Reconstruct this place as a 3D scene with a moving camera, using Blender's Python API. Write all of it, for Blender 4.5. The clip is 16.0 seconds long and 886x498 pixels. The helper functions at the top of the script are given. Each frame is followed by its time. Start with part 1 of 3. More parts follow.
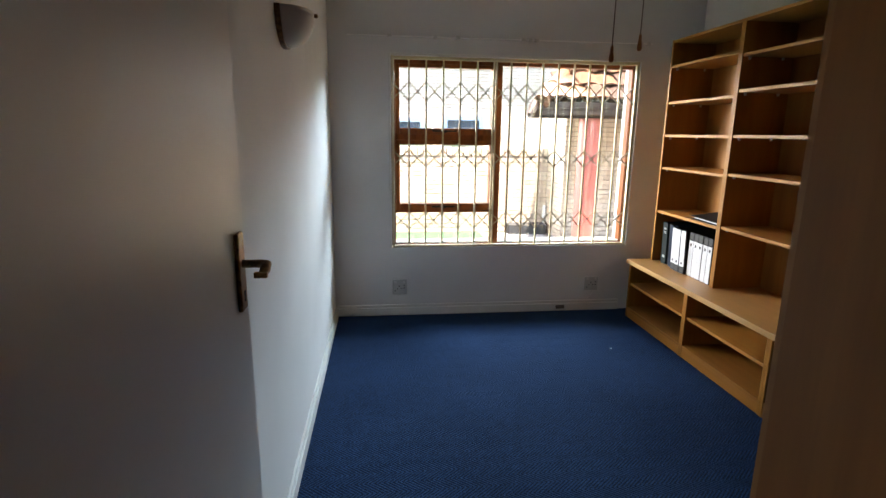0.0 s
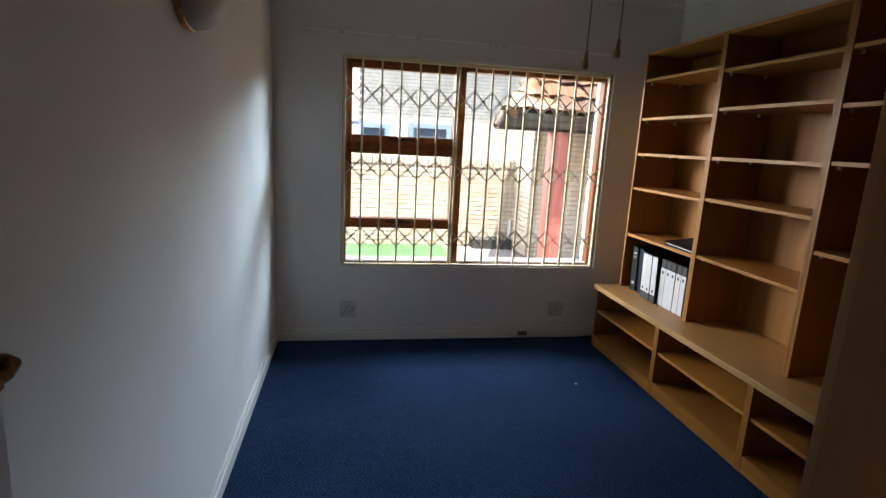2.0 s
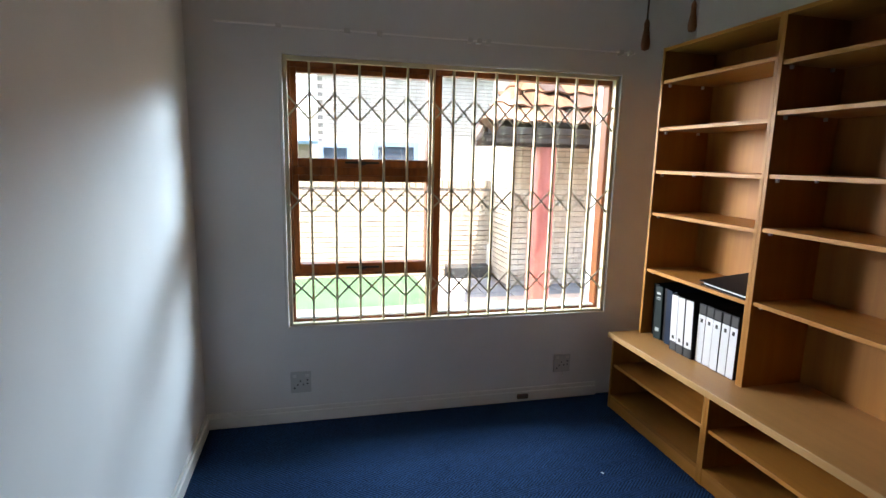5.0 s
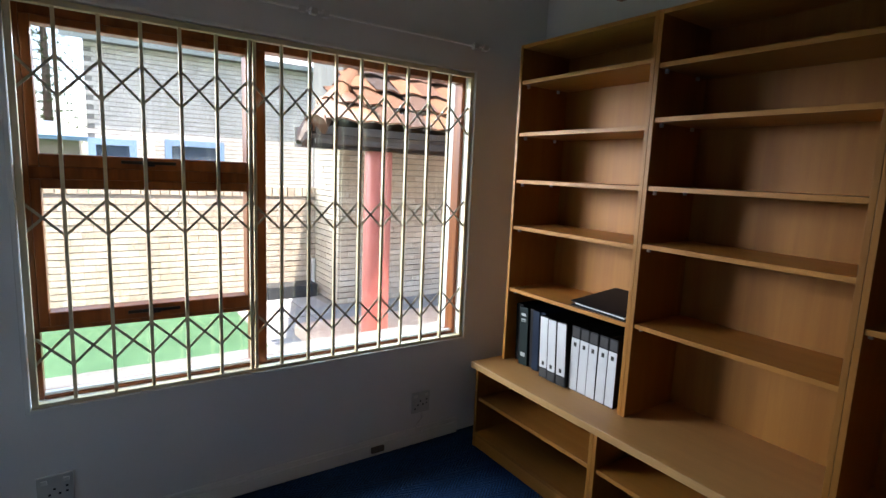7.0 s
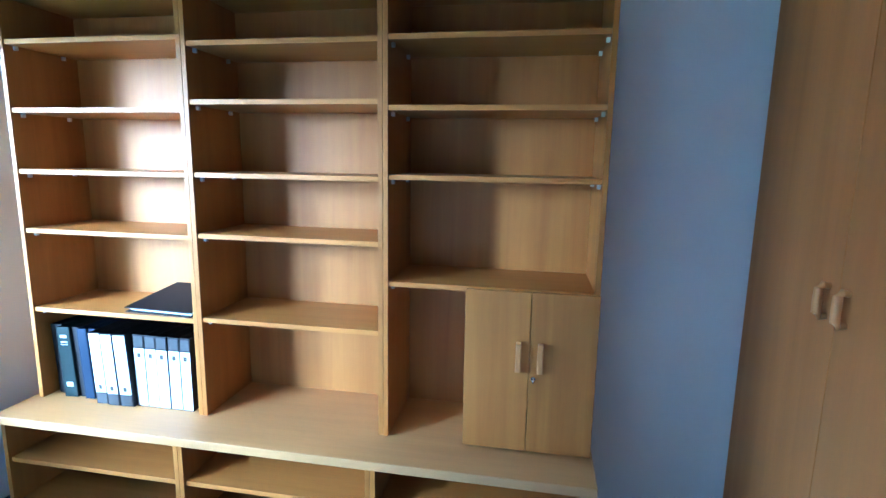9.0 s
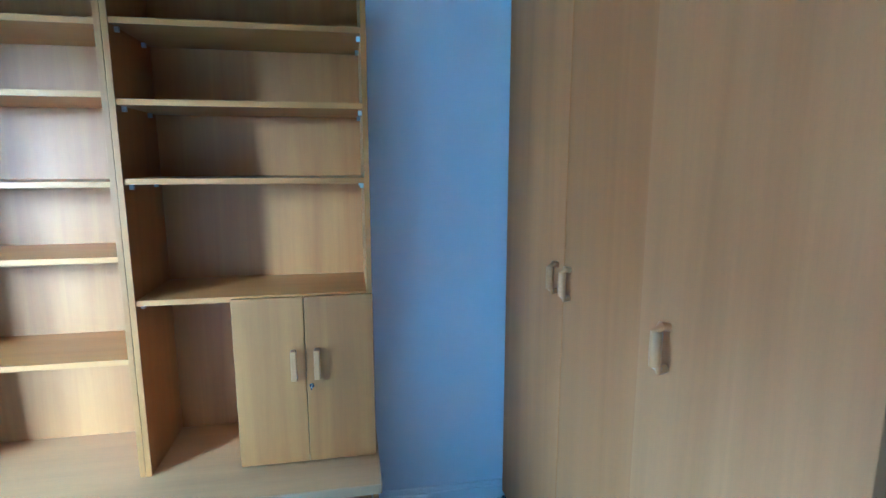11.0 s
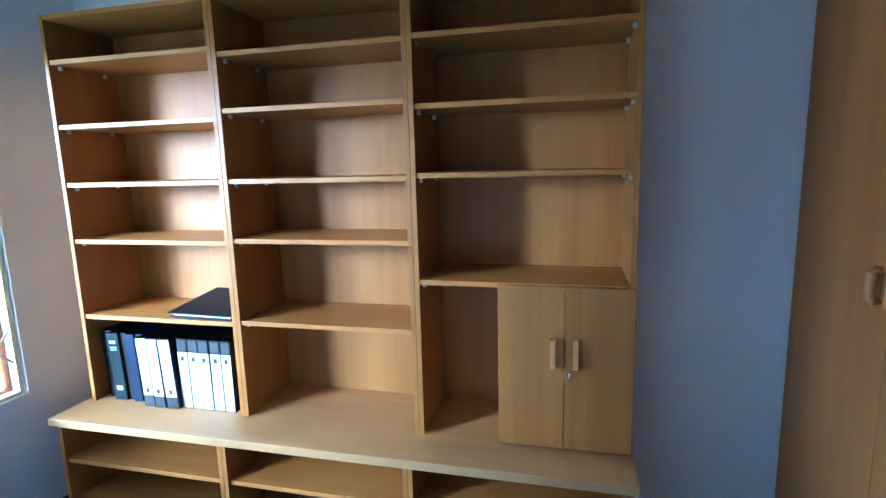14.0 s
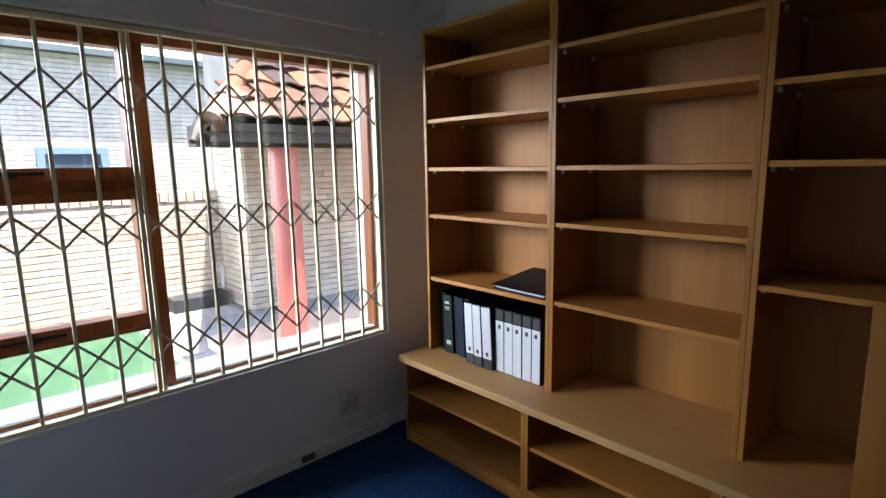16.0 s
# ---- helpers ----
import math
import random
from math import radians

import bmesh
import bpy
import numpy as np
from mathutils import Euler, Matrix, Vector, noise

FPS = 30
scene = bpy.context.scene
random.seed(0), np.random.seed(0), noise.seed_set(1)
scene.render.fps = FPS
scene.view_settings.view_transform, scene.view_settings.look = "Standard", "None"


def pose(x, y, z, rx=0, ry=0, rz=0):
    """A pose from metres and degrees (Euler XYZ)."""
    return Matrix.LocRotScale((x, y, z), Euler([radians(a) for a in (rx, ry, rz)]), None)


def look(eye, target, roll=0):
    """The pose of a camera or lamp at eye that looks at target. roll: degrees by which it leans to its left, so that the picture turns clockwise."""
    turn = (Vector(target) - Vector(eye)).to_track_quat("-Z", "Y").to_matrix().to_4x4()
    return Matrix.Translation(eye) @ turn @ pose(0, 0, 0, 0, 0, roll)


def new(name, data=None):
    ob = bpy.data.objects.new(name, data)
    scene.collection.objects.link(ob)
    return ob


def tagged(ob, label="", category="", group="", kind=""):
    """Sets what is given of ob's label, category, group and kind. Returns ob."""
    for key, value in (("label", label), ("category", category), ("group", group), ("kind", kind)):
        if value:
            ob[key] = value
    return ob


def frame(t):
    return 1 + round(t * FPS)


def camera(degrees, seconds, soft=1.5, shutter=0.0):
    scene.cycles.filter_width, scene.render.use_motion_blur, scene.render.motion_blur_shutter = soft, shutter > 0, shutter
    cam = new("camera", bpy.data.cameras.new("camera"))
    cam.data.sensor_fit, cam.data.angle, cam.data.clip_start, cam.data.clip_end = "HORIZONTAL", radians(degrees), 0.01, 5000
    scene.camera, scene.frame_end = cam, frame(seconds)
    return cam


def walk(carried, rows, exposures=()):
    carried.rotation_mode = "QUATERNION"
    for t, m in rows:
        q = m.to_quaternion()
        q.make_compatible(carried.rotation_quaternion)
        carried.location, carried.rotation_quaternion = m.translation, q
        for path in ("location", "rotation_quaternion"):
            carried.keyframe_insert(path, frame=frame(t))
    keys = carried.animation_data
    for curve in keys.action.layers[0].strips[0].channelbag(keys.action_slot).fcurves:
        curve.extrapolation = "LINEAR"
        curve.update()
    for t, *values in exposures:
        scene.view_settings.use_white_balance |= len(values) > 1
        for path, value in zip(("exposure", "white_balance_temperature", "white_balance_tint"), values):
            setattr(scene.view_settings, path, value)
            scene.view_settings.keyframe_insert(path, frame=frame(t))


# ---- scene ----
# ---- camera and walk ----
cam = camera(80.8, 16.0)
PATH = [
    (0, (0.036, -0.008, 1.388), (0.265, 1.931, 0.952), 0.7),
    (0.5, (0.039, 0.052, 1.361), (0.359, 1.928, 0.747), 0.9),
    (1, (0.092, 0.166, 1.37), (0.419, 2.029, 0.718), 1.1),
    (1.5, (0.145, 0.26, 1.401), (0.471, 2.163, 0.879), 2.9),
    (2, (0.167, 0.334, 1.402), (0.52, 2.26, 0.998), 3.0),
    (2.5, (0.15, 0.477, 1.414), (0.635, 2.386, 1.066), 2.7),
    (3, (0.131, 0.56, 1.419), (0.648, 2.463, 1.088), 1.7),
    (3.5, (0.149, 0.647, 1.415), (0.67, 2.548, 1.078), 1.4),
    (4, (0.212, 0.78, 1.431), (0.712, 2.686, 1.086), 1.2),
    (4.2, (0.235, 0.833, 1.431), (0.699, 2.748, 1.086), 1.4),
    (6.3, (0.286, 1.542, 1.418), (0.841, 3.435, 1.09), -0.5),
    (6.5, (0.314, 1.585, 1.419), (1.013, 3.431, 1.098), 0.6),
    (7, (0.317, 1.674, 1.414), (1.427, 3.312, 1.123), 2.5),
    (7.5, (0.311, 1.739, 1.429), (1.823, 3.01, 1.117), 0.5),
    (8, (0.338, 1.731, 1.431), (2.146, 2.526, 1.114), 1.1),
    (8.5, (0.356, 1.707, 1.438), (2.234, 2.318, 1.118), 1.1),
    (9, (0.375, 1.68, 1.45), (2.316, 2.026, 1.119), 1.0),
    (9.5, (0.382, 1.647, 1.447), (2.355, 1.707, 1.125), 1.6),
    (10, (0.395, 1.559, 1.441), (2.364, 1.404, 1.127), 1.5),
    (10.2, (0.398, 1.529, 1.442), (2.356, 1.273, 1.128), 1.4),
    (12.3, (0.409, 1.564, 1.448), (2.345, 1.181, 1.122), -0.5),
    (12.5, (0.408, 1.576, 1.447), (2.364, 1.318, 1.12), -0.9),
    (13, (0.406, 1.606, 1.45), (2.378, 1.618, 1.114), -1.4),
    (13.5, (0.394, 1.638, 1.439), (2.354, 1.867, 1.113), -1.5),
    (14, (0.382, 1.665, 1.436), (2.296, 2.142, 1.11), -1.5),
    (14.5, (0.376, 1.674, 1.431), (2.197, 2.435, 1.103), -1.7),
    (15, (0.363, 1.695, 1.422), (2.017, 2.772, 1.099), -2.1),
    (15.5, (0.354, 1.706, 1.415), (1.86, 2.982, 1.094), -1.6),
    (16, (0.348, 1.711, 1.411), (1.7, 3.149, 1.088), -1.0),
]

EXPO = [(0.0, 3.2, 7700, 18), (1.0, 3.0, 7500, 18), (2.0, 2.65, 7500, 18), (3.0, 2.95, 7450, 18), (4.2, 3.1, 7400, 18), (6.3, 2.75, 7100, 18), (7.0, 2.4, 6900, 17), (8.0, 3.75, 5350, 8), (9.0, 4.85, 4300, 1), (10.2, 5.3, 3600, -7), (12.5, 5.3, 3600, -6), (13.5, 5.0, 3950, 0), (14.5, 3.7, 5000, 8), (15.0, 2.82, 5700, 14), (16.0, 2.52, 6500, 18)]
walk(cam, [(t, look(eye, target, roll)) for t, eye, target, roll in PATH], EXPO)
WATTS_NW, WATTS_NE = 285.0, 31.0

# ---- world, sun, light through the window, exposure ----
world = bpy.data.worlds.new("sky")
scene.world = world
world.use_nodes = True
wn = world.node_tree.nodes
sky = wn.new("ShaderNodeTexSky")
sky.sky_type, sky.sun_disc = "NISHITA", False
sky.sun_elevation, sky.sun_rotation = radians(78), radians(166)
sky.dust_density = 2.0
world.node_tree.links.new(sky.outputs[0], wn["Background"].inputs[0])
wn["Background"].inputs[1].default_value = 0.15
sun = new("sun", bpy.data.lights.new("sun", "SUN"))
sun.data.energy, sun.data.angle, sun.data.color = 4.0, radians(0.5), (1.0, 0.95, 0.87)
sun.matrix_world = look((1.3, 4.0, 9.5), (0.8, 6.0, 0.0))
# lamps added over the yard as bright sky, north-west and north-east of the window
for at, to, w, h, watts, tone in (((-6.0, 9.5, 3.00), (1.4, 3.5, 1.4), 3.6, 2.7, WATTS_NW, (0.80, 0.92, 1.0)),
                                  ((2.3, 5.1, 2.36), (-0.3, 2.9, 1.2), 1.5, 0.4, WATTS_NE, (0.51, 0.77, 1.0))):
    day = new("sky_stand_in", bpy.data.lights.new("sky_stand_in", "AREA"))
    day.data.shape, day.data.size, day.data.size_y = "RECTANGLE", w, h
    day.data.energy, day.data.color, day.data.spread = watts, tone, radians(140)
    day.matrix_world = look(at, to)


# ---- materials ----
def shader(name, colour, rough=0.6, metal=0.0, spec=0.5):
    m = bpy.data.materials.new(name)
    m.use_nodes = True
    b = m.node_tree.nodes["Principled BSDF"]
    b.inputs["Base Color"].default_value = (*colour, 1)
    b.inputs["Roughness"].default_value = rough
    b.inputs["Metallic"].default_value = metal
    b.inputs["Specular IOR Level"].default_value = spec
    return m


def coords(m, scale=(1, 1, 1), turn=(0, 0, 0)):
    n, l = m.node_tree.nodes, m.node_tree.links
    mp = n.new("ShaderNodeMapping")
    mp.inputs["Scale"].default_value, mp.inputs["Rotation"].default_value = scale, turn
    geo = n.new("ShaderNodeNewGeometry")
    l.new(geo.outputs["Position"], mp.inputs["Vector"])
    return mp


def noise_node(m, vec, scale, detail=4, rough=0.6):
    n = m.node_tree.nodes.new("ShaderNodeTexNoise")
    n.inputs["Scale"].default_value, n.inputs["Detail"].default_value, n.inputs["Roughness"].default_value = scale, detail, rough
    m.node_tree.links.new(vec.outputs[0], n.inputs["Vector"])
    return n


def ramp(m, fac, stops):
    r = m.node_tree.nodes.new("ShaderNodeValToRGB")
    while len(r.color_ramp.elements) < len(stops):
        r.color_ramp.elements.new(0.5)
    for e, (p, c) in zip(r.color_ramp.elements, stops):
        e.position, e.color = p, (*c, 1)
    m.node_tree.links.new(fac, r.inputs[0])
    return r


def mix(m, fac, a, b, kind="MIX"):
    x = m.node_tree.nodes.new("ShaderNodeMix")
    x.data_type, x.blend_type = "RGBA", kind
    for sock, v in ((x.inputs[0], fac), (x.inputs[6], a), (x.inputs[7], b)):
        if hasattr(v, "is_output"):
            m.node_tree.links.new(v, sock)
        elif isinstance(v, (int, float)):
            sock.default_value = v
        else:
            sock.default_value = (*v, 1)
    return x.outputs[2]


def bump(m, height, strength=0.3, dist=0.002):
    b = m.node_tree.nodes.new("ShaderNodeBump")
    b.inputs["Strength"].default_value, b.inputs["Distance"].default_value = strength, dist
    m.node_tree.links.new(height, b.inputs["Height"])
    m.node_tree.links.new(b.outputs[0], m.node_tree.nodes["Principled BSDF"].inputs["Normal"])


def base(m, out):
    m.node_tree.links.new(out, m.node_tree.nodes["Principled BSDF"].inputs["Base Color"])


def gloss(m, out, lo, hi):
    r = m.node_tree.nodes.new("ShaderNodeMapRange")
    r.inputs[3].default_value, r.inputs[4].default_value = lo, hi
    m.node_tree.links.new(out, r.inputs[0])
    m.node_tree.links.new(r.outputs[0], m.node_tree.nodes["Principled BSDF"].inputs["Roughness"])


def paint(name, colour, rough=0.55, patch=0.06, grain=0.25):
    """Rolled wall paint: faint blotches, a few scuffs and orange-peel relief."""
    m = shader(name, colour, rough)
    v = coords(m)
    big, fine, scuff = noise_node(m, v, 1.3, 3), noise_node(m, v, 260, 2), noise_node(m, v, 9, 6, 0.75)
    dark = tuple(c * (1 - patch * 2) for c in colour)
    c = mix(m, ramp(m, big.outputs[0], [(0.3, (0, 0, 0)), (0.7, (1, 1, 1))]).outputs[0], dark, colour)
    c = mix(m, ramp(m, scuff.outputs[0], [(0.70, (0, 0, 0)), (0.80, (0.35, 0.35, 0.35))]).outputs[0], c, tuple(k * 0.8 for k in colour))
    base(m, c)
    bump(m, fine.outputs[0], grain, 0.001)
    return m


def wood(name, light, dark, scale=(14, 14, 0.7), rough=0.52, vary=0.12):
    """Straight-grained board, grain along z by default."""
    m = shader(name, light, rough, spec=0.32)
    v = coords(m, scale)
    info = m.node_tree.nodes.new("ShaderNodeObjectInfo")
    shift = m.node_tree.nodes.new("ShaderNodeVectorMath")
    shift.operation = "SCALE"
    shift.inputs[0].default_value = (7.3, 3.1, 5.7)
    m.node_tree.links.new(info.outputs["Random"], shift.inputs["Scale"])
    add = m.node_tree.nodes.new("ShaderNodeVectorMath")
    m.node_tree.links.new(v.outputs[0], add.inputs[0])
    m.node_tree.links.new(shift.outputs[0], add.inputs[1])
    g1, g2 = noise_node(m, add, 1.0, 3, 0.55), noise_node(m, add, 9.0, 3, 0.6)
    g1.inputs["Distortion"].default_value = 0.6
    body = ramp(m, g1.outputs[0], [(0.30, dark), (0.64, light)]).outputs[0]
    streak = ramp(m, g2.outputs[0], [(0.38, (0.955, 0.95, 0.94)), (0.58, (1, 1, 1))]).outputs[0]
    c = mix(m, 1.0, body, streak, "MULTIPLY")
    tone = ramp(m, info.outputs["Random"], [(0, (1 - vary,) * 3), (1, (1, 1, 1))]).outputs[0]
    base(m, mix(m, 1.0, c, tone, "MULTIPLY"))
    gloss(m, g2.outputs[0], rough - 0.06, rough + 0.1)
    bump(m, g2.outputs[0], 0.12, 0.0006)
    return m


WALL = paint("wall_paint", (0.74, 0.735, 0.72))
CEIL = paint("ceiling_paint", (0.80, 0.79, 0.77), 0.7)
TRIM = paint("trim_gloss_paint", (0.78, 0.77, 0.73), 0.32, 0.08, 0.05)
DOOR = paint("door_enamel", (0.76, 0.735, 0.70), 0.36, 0.05, 0.12)
BEECH = wood("beech_upright", (0.385, 0.158, 0.028), (0.305, 0.115, 0.018))
BEECH_Y = wood("beech_shelf", (0.39, 0.162, 0.029), (0.32, 0.124, 0.020), (14, 0.7, 14))
EDGE = wood("beech_edge_strip", (0.46, 0.195, 0.038), (0.39, 0.156, 0.027), (14, 0.9, 14), 0.42)
EDGE_Z = wood("beech_edge_upright", (0.39, 0.162, 0.029), (0.32, 0.124, 0.020), (14, 14, 0.9), 0.42)
EDGE_Y = wood("beech_edging", (0.52, 0.30, 0.12), (0.46, 0.26, 0.10), (14, 0.9, 14), 0.40)
BENCH = wood("beech_bench_top", (0.51, 0.26, 0.085), (0.45, 0.225, 0.072), (14, 0.9, 14), 0.40)
GRIP = wood("handle_wood", (0.58, 0.28, 0.095), (0.50, 0.23, 0.07), (30, 30, 3), 0.4)
ROBE = wood("wardrobe_veneer", (0.46, 0.185, 0.045), (0.37, 0.140, 0.030), (8, 8, 0.4), 0.55)
ROBE_B = wood("wardrobe_veneer_pale", (0.47, 0.205, 0.058), (0.39, 0.160, 0.042), (8, 8, 0.4), 0.5)
MAHOG = wood("window_hardwood", (0.27, 0.078, 0.020), (0.14, 0.034, 0.010), (20, 20, 2), 0.3)
CREAM = paint("cream_steel", (0.75, 0.64, 0.41), 0.38, 0.12, 0.05)
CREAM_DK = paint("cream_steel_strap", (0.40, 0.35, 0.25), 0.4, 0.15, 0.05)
BRASS = shader("aged_brass", (0.34, 0.20, 0.075), 0.33, 1.0)
bv = coords(BRASS)
bt = noise_node(BRASS, bv, 55, 4, 0.7)
base(BRASS, ramp(BRASS, bt.outputs[0], [(0.35, (0.09, 0.042, 0.02)), (0.62, (0.34, 0.19, 0.08))]).outputs[0])
gloss(BRASS, bt.outputs[0], 0.22, 0.5)
CHROME = shader("nickel", (0.7, 0.68, 0.64), 0.2, 1.0)
PLASTIC = paint("white_plastic", (0.66, 0.65, 0.62), 0.35, 0.05, 0.03)
SOCKETP = paint("aged_socket_plastic", (0.53, 0.53, 0.51), 0.35, 0.06, 0.03)
CLEARP = shader("pale_track_plastic", (0.92, 0.91, 0.89), 0.12, spec=0.8)
DARKP = shader("dark_hole", (0.015, 0.015, 0.015), 0.6)
CORD = shader("brown_cord", (0.10, 0.07, 0.05), 0.8)
PULL = wood("pull_wood", (0.32, 0.14, 0.05), (0.20, 0.08, 0.03), (30, 30, 5))
BLACKF = shader("black_binder_board", (0.010, 0.010, 0.012), 0.6, spec=0.2)
NAVY = shader("navy_binder_board", (0.006, 0.015, 0.036), 0.6, spec=0.18)
GREENF = shader("dark_green_binder_board", (0.006, 0.014, 0.014), 0.6, spec=0.18)
LABEL = paint("spine_label_paper", (0.58, 0.60, 0.62), 0.6, 0.04, 0.05)
GREYP = paint("marbled_spine_paper", (0.05, 0.052, 0.058), 0.6, 0.7, 0.05)
SHADE = paint("frosted_shade", (0.60, 0.56, 0.50), 0.45, 0.05, 0.08)
FROST = paint("white_shade_glass", (0.84, 0.84, 0.82), 0.25, 0.02, 0.02)
STEEL_BK = shader("black_stay", (0.02, 0.018, 0.016), 0.35, 0.6)

CARPET = shader("blue_carpet", (0.02, 0.06, 0.16), 0.95, spec=0.15)
cv = coords(CARPET)
_n, _l = CARPET.node_tree.nodes, CARPET.node_tree.links
sep = _n.new("ShaderNodeSeparateXYZ")
_l.new(cv.outputs[0], sep.inputs[0])


def calc(op, a, b=0.0, c=0.0):
    x = _n.new("ShaderNodeMath")
    x.operation = op
    for s, v in zip(x.inputs, (a, b, c)):
        if hasattr(v, "is_output"):
            _l.new(v, s)
        else:
            s.default_value = v
    return x.outputs[0]


# herringbone ribs: slanting lines that turn about every 60 mm
zig = calc("PINGPONG", sep.outputs["Y"], 0.06)
rib = calc("SINE", calc("MULTIPLY", calc("ADD", sep.outputs["X"], calc("MULTIPLY", zig, 1.2)), 330.0))
tuft, pile, worn = noise_node(CARPET, cv, 120, 4, 0.75), noise_node(CARPET, cv, 26, 5, 0.75), noise_node(CARPET, cv, 1.7, 4, 0.6)
cc = ramp(CARPET, worn.outputs[0], [(0.3, (0.005, 0.032, 0.094)), (0.7, (0.013, 0.054, 0.142))]).outputs[0]
cc = mix(CARPET, 1.0, cc, ramp(CARPET, pile.outputs[0], [(0.35, (0.62, 0.66, 0.72)), (0.65, (1.2, 1.2, 1.2))]).outputs[0], "MULTIPLY")
cc = mix(CARPET, calc("MULTIPLY_ADD", rib, 0.50, 0.42), cc, (0.001, 0.003, 0.010))
cc = mix(CARPET, ramp(CARPET, tuft.outputs[0], [(0.52, (0, 0, 0)), (0.70, (0.8, 0.8, 0.8))]).outputs[0], cc, (0.034, 0.095, 0.21))
base(CARPET, cc)
bump(CARPET, calc("ADD", calc("MULTIPLY", rib, 0.5), tuft.outputs[0]), 0.7, 0.004)

GLASS = bpy.data.materials.new("window_glass")
GLASS.use_nodes = True
gn, gl = GLASS.node_tree.nodes, GLASS.node_tree.links
gn.remove(gn["Principled BSDF"])
tr, gg, mx = gn.new("ShaderNodeBsdfTransparent"), gn.new("ShaderNodeBsdfGlossy"), gn.new("ShaderNodeMixShader")
tr.inputs[0].default_value = (0.97, 0.98, 0.98, 1)
gg.inputs["Roughness"].default_value = 0.02
mx.inputs[0].default_value = 0.05
gl.new(tr.outputs[0], mx.inputs[1]), gl.new(gg.outputs[0], mx.inputs[2]), gl.new(mx.outputs[0], gn["Material Output"].inputs[0])


def masonry(name, tones, rough=0.85, scale=40):
    """Fired or cast pieces: a tone of its own for each, with speckle and pitting."""
    m = shader(name, tones[0], rough, spec=0.3)
    v = coords(m)
    info = m.node_tree.nodes.new("ShaderNodeObjectInfo")
    geo = m.node_tree.nodes.new("ShaderNodeNewGeometry")
    addn = m.node_tree.nodes.new("ShaderNodeMath")
    m.node_tree.links.new(info.outputs["Random"], addn.inputs[0])
    m.node_tree.links.new(geo.outputs["Random Per Island"], addn.inputs[1])
    fr = m.node_tree.nodes.new("ShaderNodeMath")
    fr.operation = "FRACT"
    m.node_tree.links.new(addn.outputs[0], fr.inputs[0])
    r = ramp(m, fr.outputs[0], [(i / (len(tones) - 1), t) for i, t in enumerate(tones)])
    sp, st = noise_node(m, v, scale, 5, 0.7), noise_node(m, v, 2.2, 4)
    c = mix(m, 1.0, r.outputs[0], ramp(m, sp.outputs[0], [(0.3, (0.72, 0.7, 0.68)), (0.6, (1.05, 1.05, 1.05))]).outputs[0], "MULTIPLY")
    c = mix(m, 1.0, c, ramp(m, st.outputs[0], [(0.3, (0.82, 0.82, 0.82)), (0.65, (1, 1, 1))]).outputs[0], "MULTIPLY")
    base(m, c)
    bump(m, sp.outputs[0], 0.5, 0.004)
    return m


BRICK = masonry("face_brick", [(0.66, 0.56, 0.45), (0.60, 0.49, 0.38), (0.69, 0.60, 0.50), (0.54, 0.44, 0.35), (0.66, 0.55, 0.43)])
BRICK_P = masonry("pale_face_brick", [(0.66, 0.60, 0.54), (0.60, 0.54, 0.48), (0.68, 0.62, 0.56)])
MORTAR = masonry("mortar", [(0.25, 0.23, 0.21), (0.25, 0.23, 0.21)], 0.95, 90)
TILE = masonry("roof_tile_clay", [(0.19, 0.085, 0.042), (0.045, 0.034, 0.03), (0.21, 0.10, 0.052), (0.13, 0.062, 0.034), (0.035, 0.03, 0.03), (0.2, 0.09, 0.045)])
PAVER = masonry("grey_paver", [(0.24, 0.25, 0.26), (0.30, 0.31, 0.32), (0.20, 0.21, 0.22)])
SCREED = masonry("peach_screed", [(0.55, 0.42, 0.33), (0.55, 0.42, 0.33)], 0.8, 30)
PILLAR = paint("red_oxide_paint", (0.42, 0.105, 0.085), 0.5, 0.12, 0.3)
FASCIA = wood("dark_roof_timber", (0.050, 0.034, 0.026), (0.028, 0.018, 0.014), (3, 20, 20))
BLUEF = paint("blue_window_paint", (0.20, 0.30, 0.44), 0.5)
DARKG = shader("dark_far_glass", (0.06, 0.08, 0.11), 0.1)
ROOFS = masonry("pale_sheet_roof", [(0.42, 0.43, 0.45), (0.42, 0.43, 0.45)], 0.5)
BARK = masonry("bark", [(0.10, 0.07, 0.05), (0.10, 0.07, 0.05)])
LEAF = masonry("needle_leaf", [(0.05, 0.09, 0.04), (0.08, 0.12, 0.05)])
GRASS = shader("lawn", (0.09, 0.22, 0.11), 0.9, spec=0.2)
gv = coords(GRASS)
g1, g2 = noise_node(GRASS, gv, 3, 5), noise_node(GRASS, gv, 120, 4, 0.7)
gc = ramp(GRASS, g1.outputs[0], [(0.3, (0.050, 0.130, 0.065)), (0.7, (0.085, 0.19, 0.10))]).outputs[0]
base(GRASS, mix(GRASS, 1.0, gc, ramp(GRASS, g2.outputs[0], [(0.3, (0.6, 0.6, 0.6)), (0.7, (1.2, 1.2, 1.2))]).outputs[0], "MULTIPLY"))
bump(GRASS, g2.outputs[0], 1.0, 0.02)


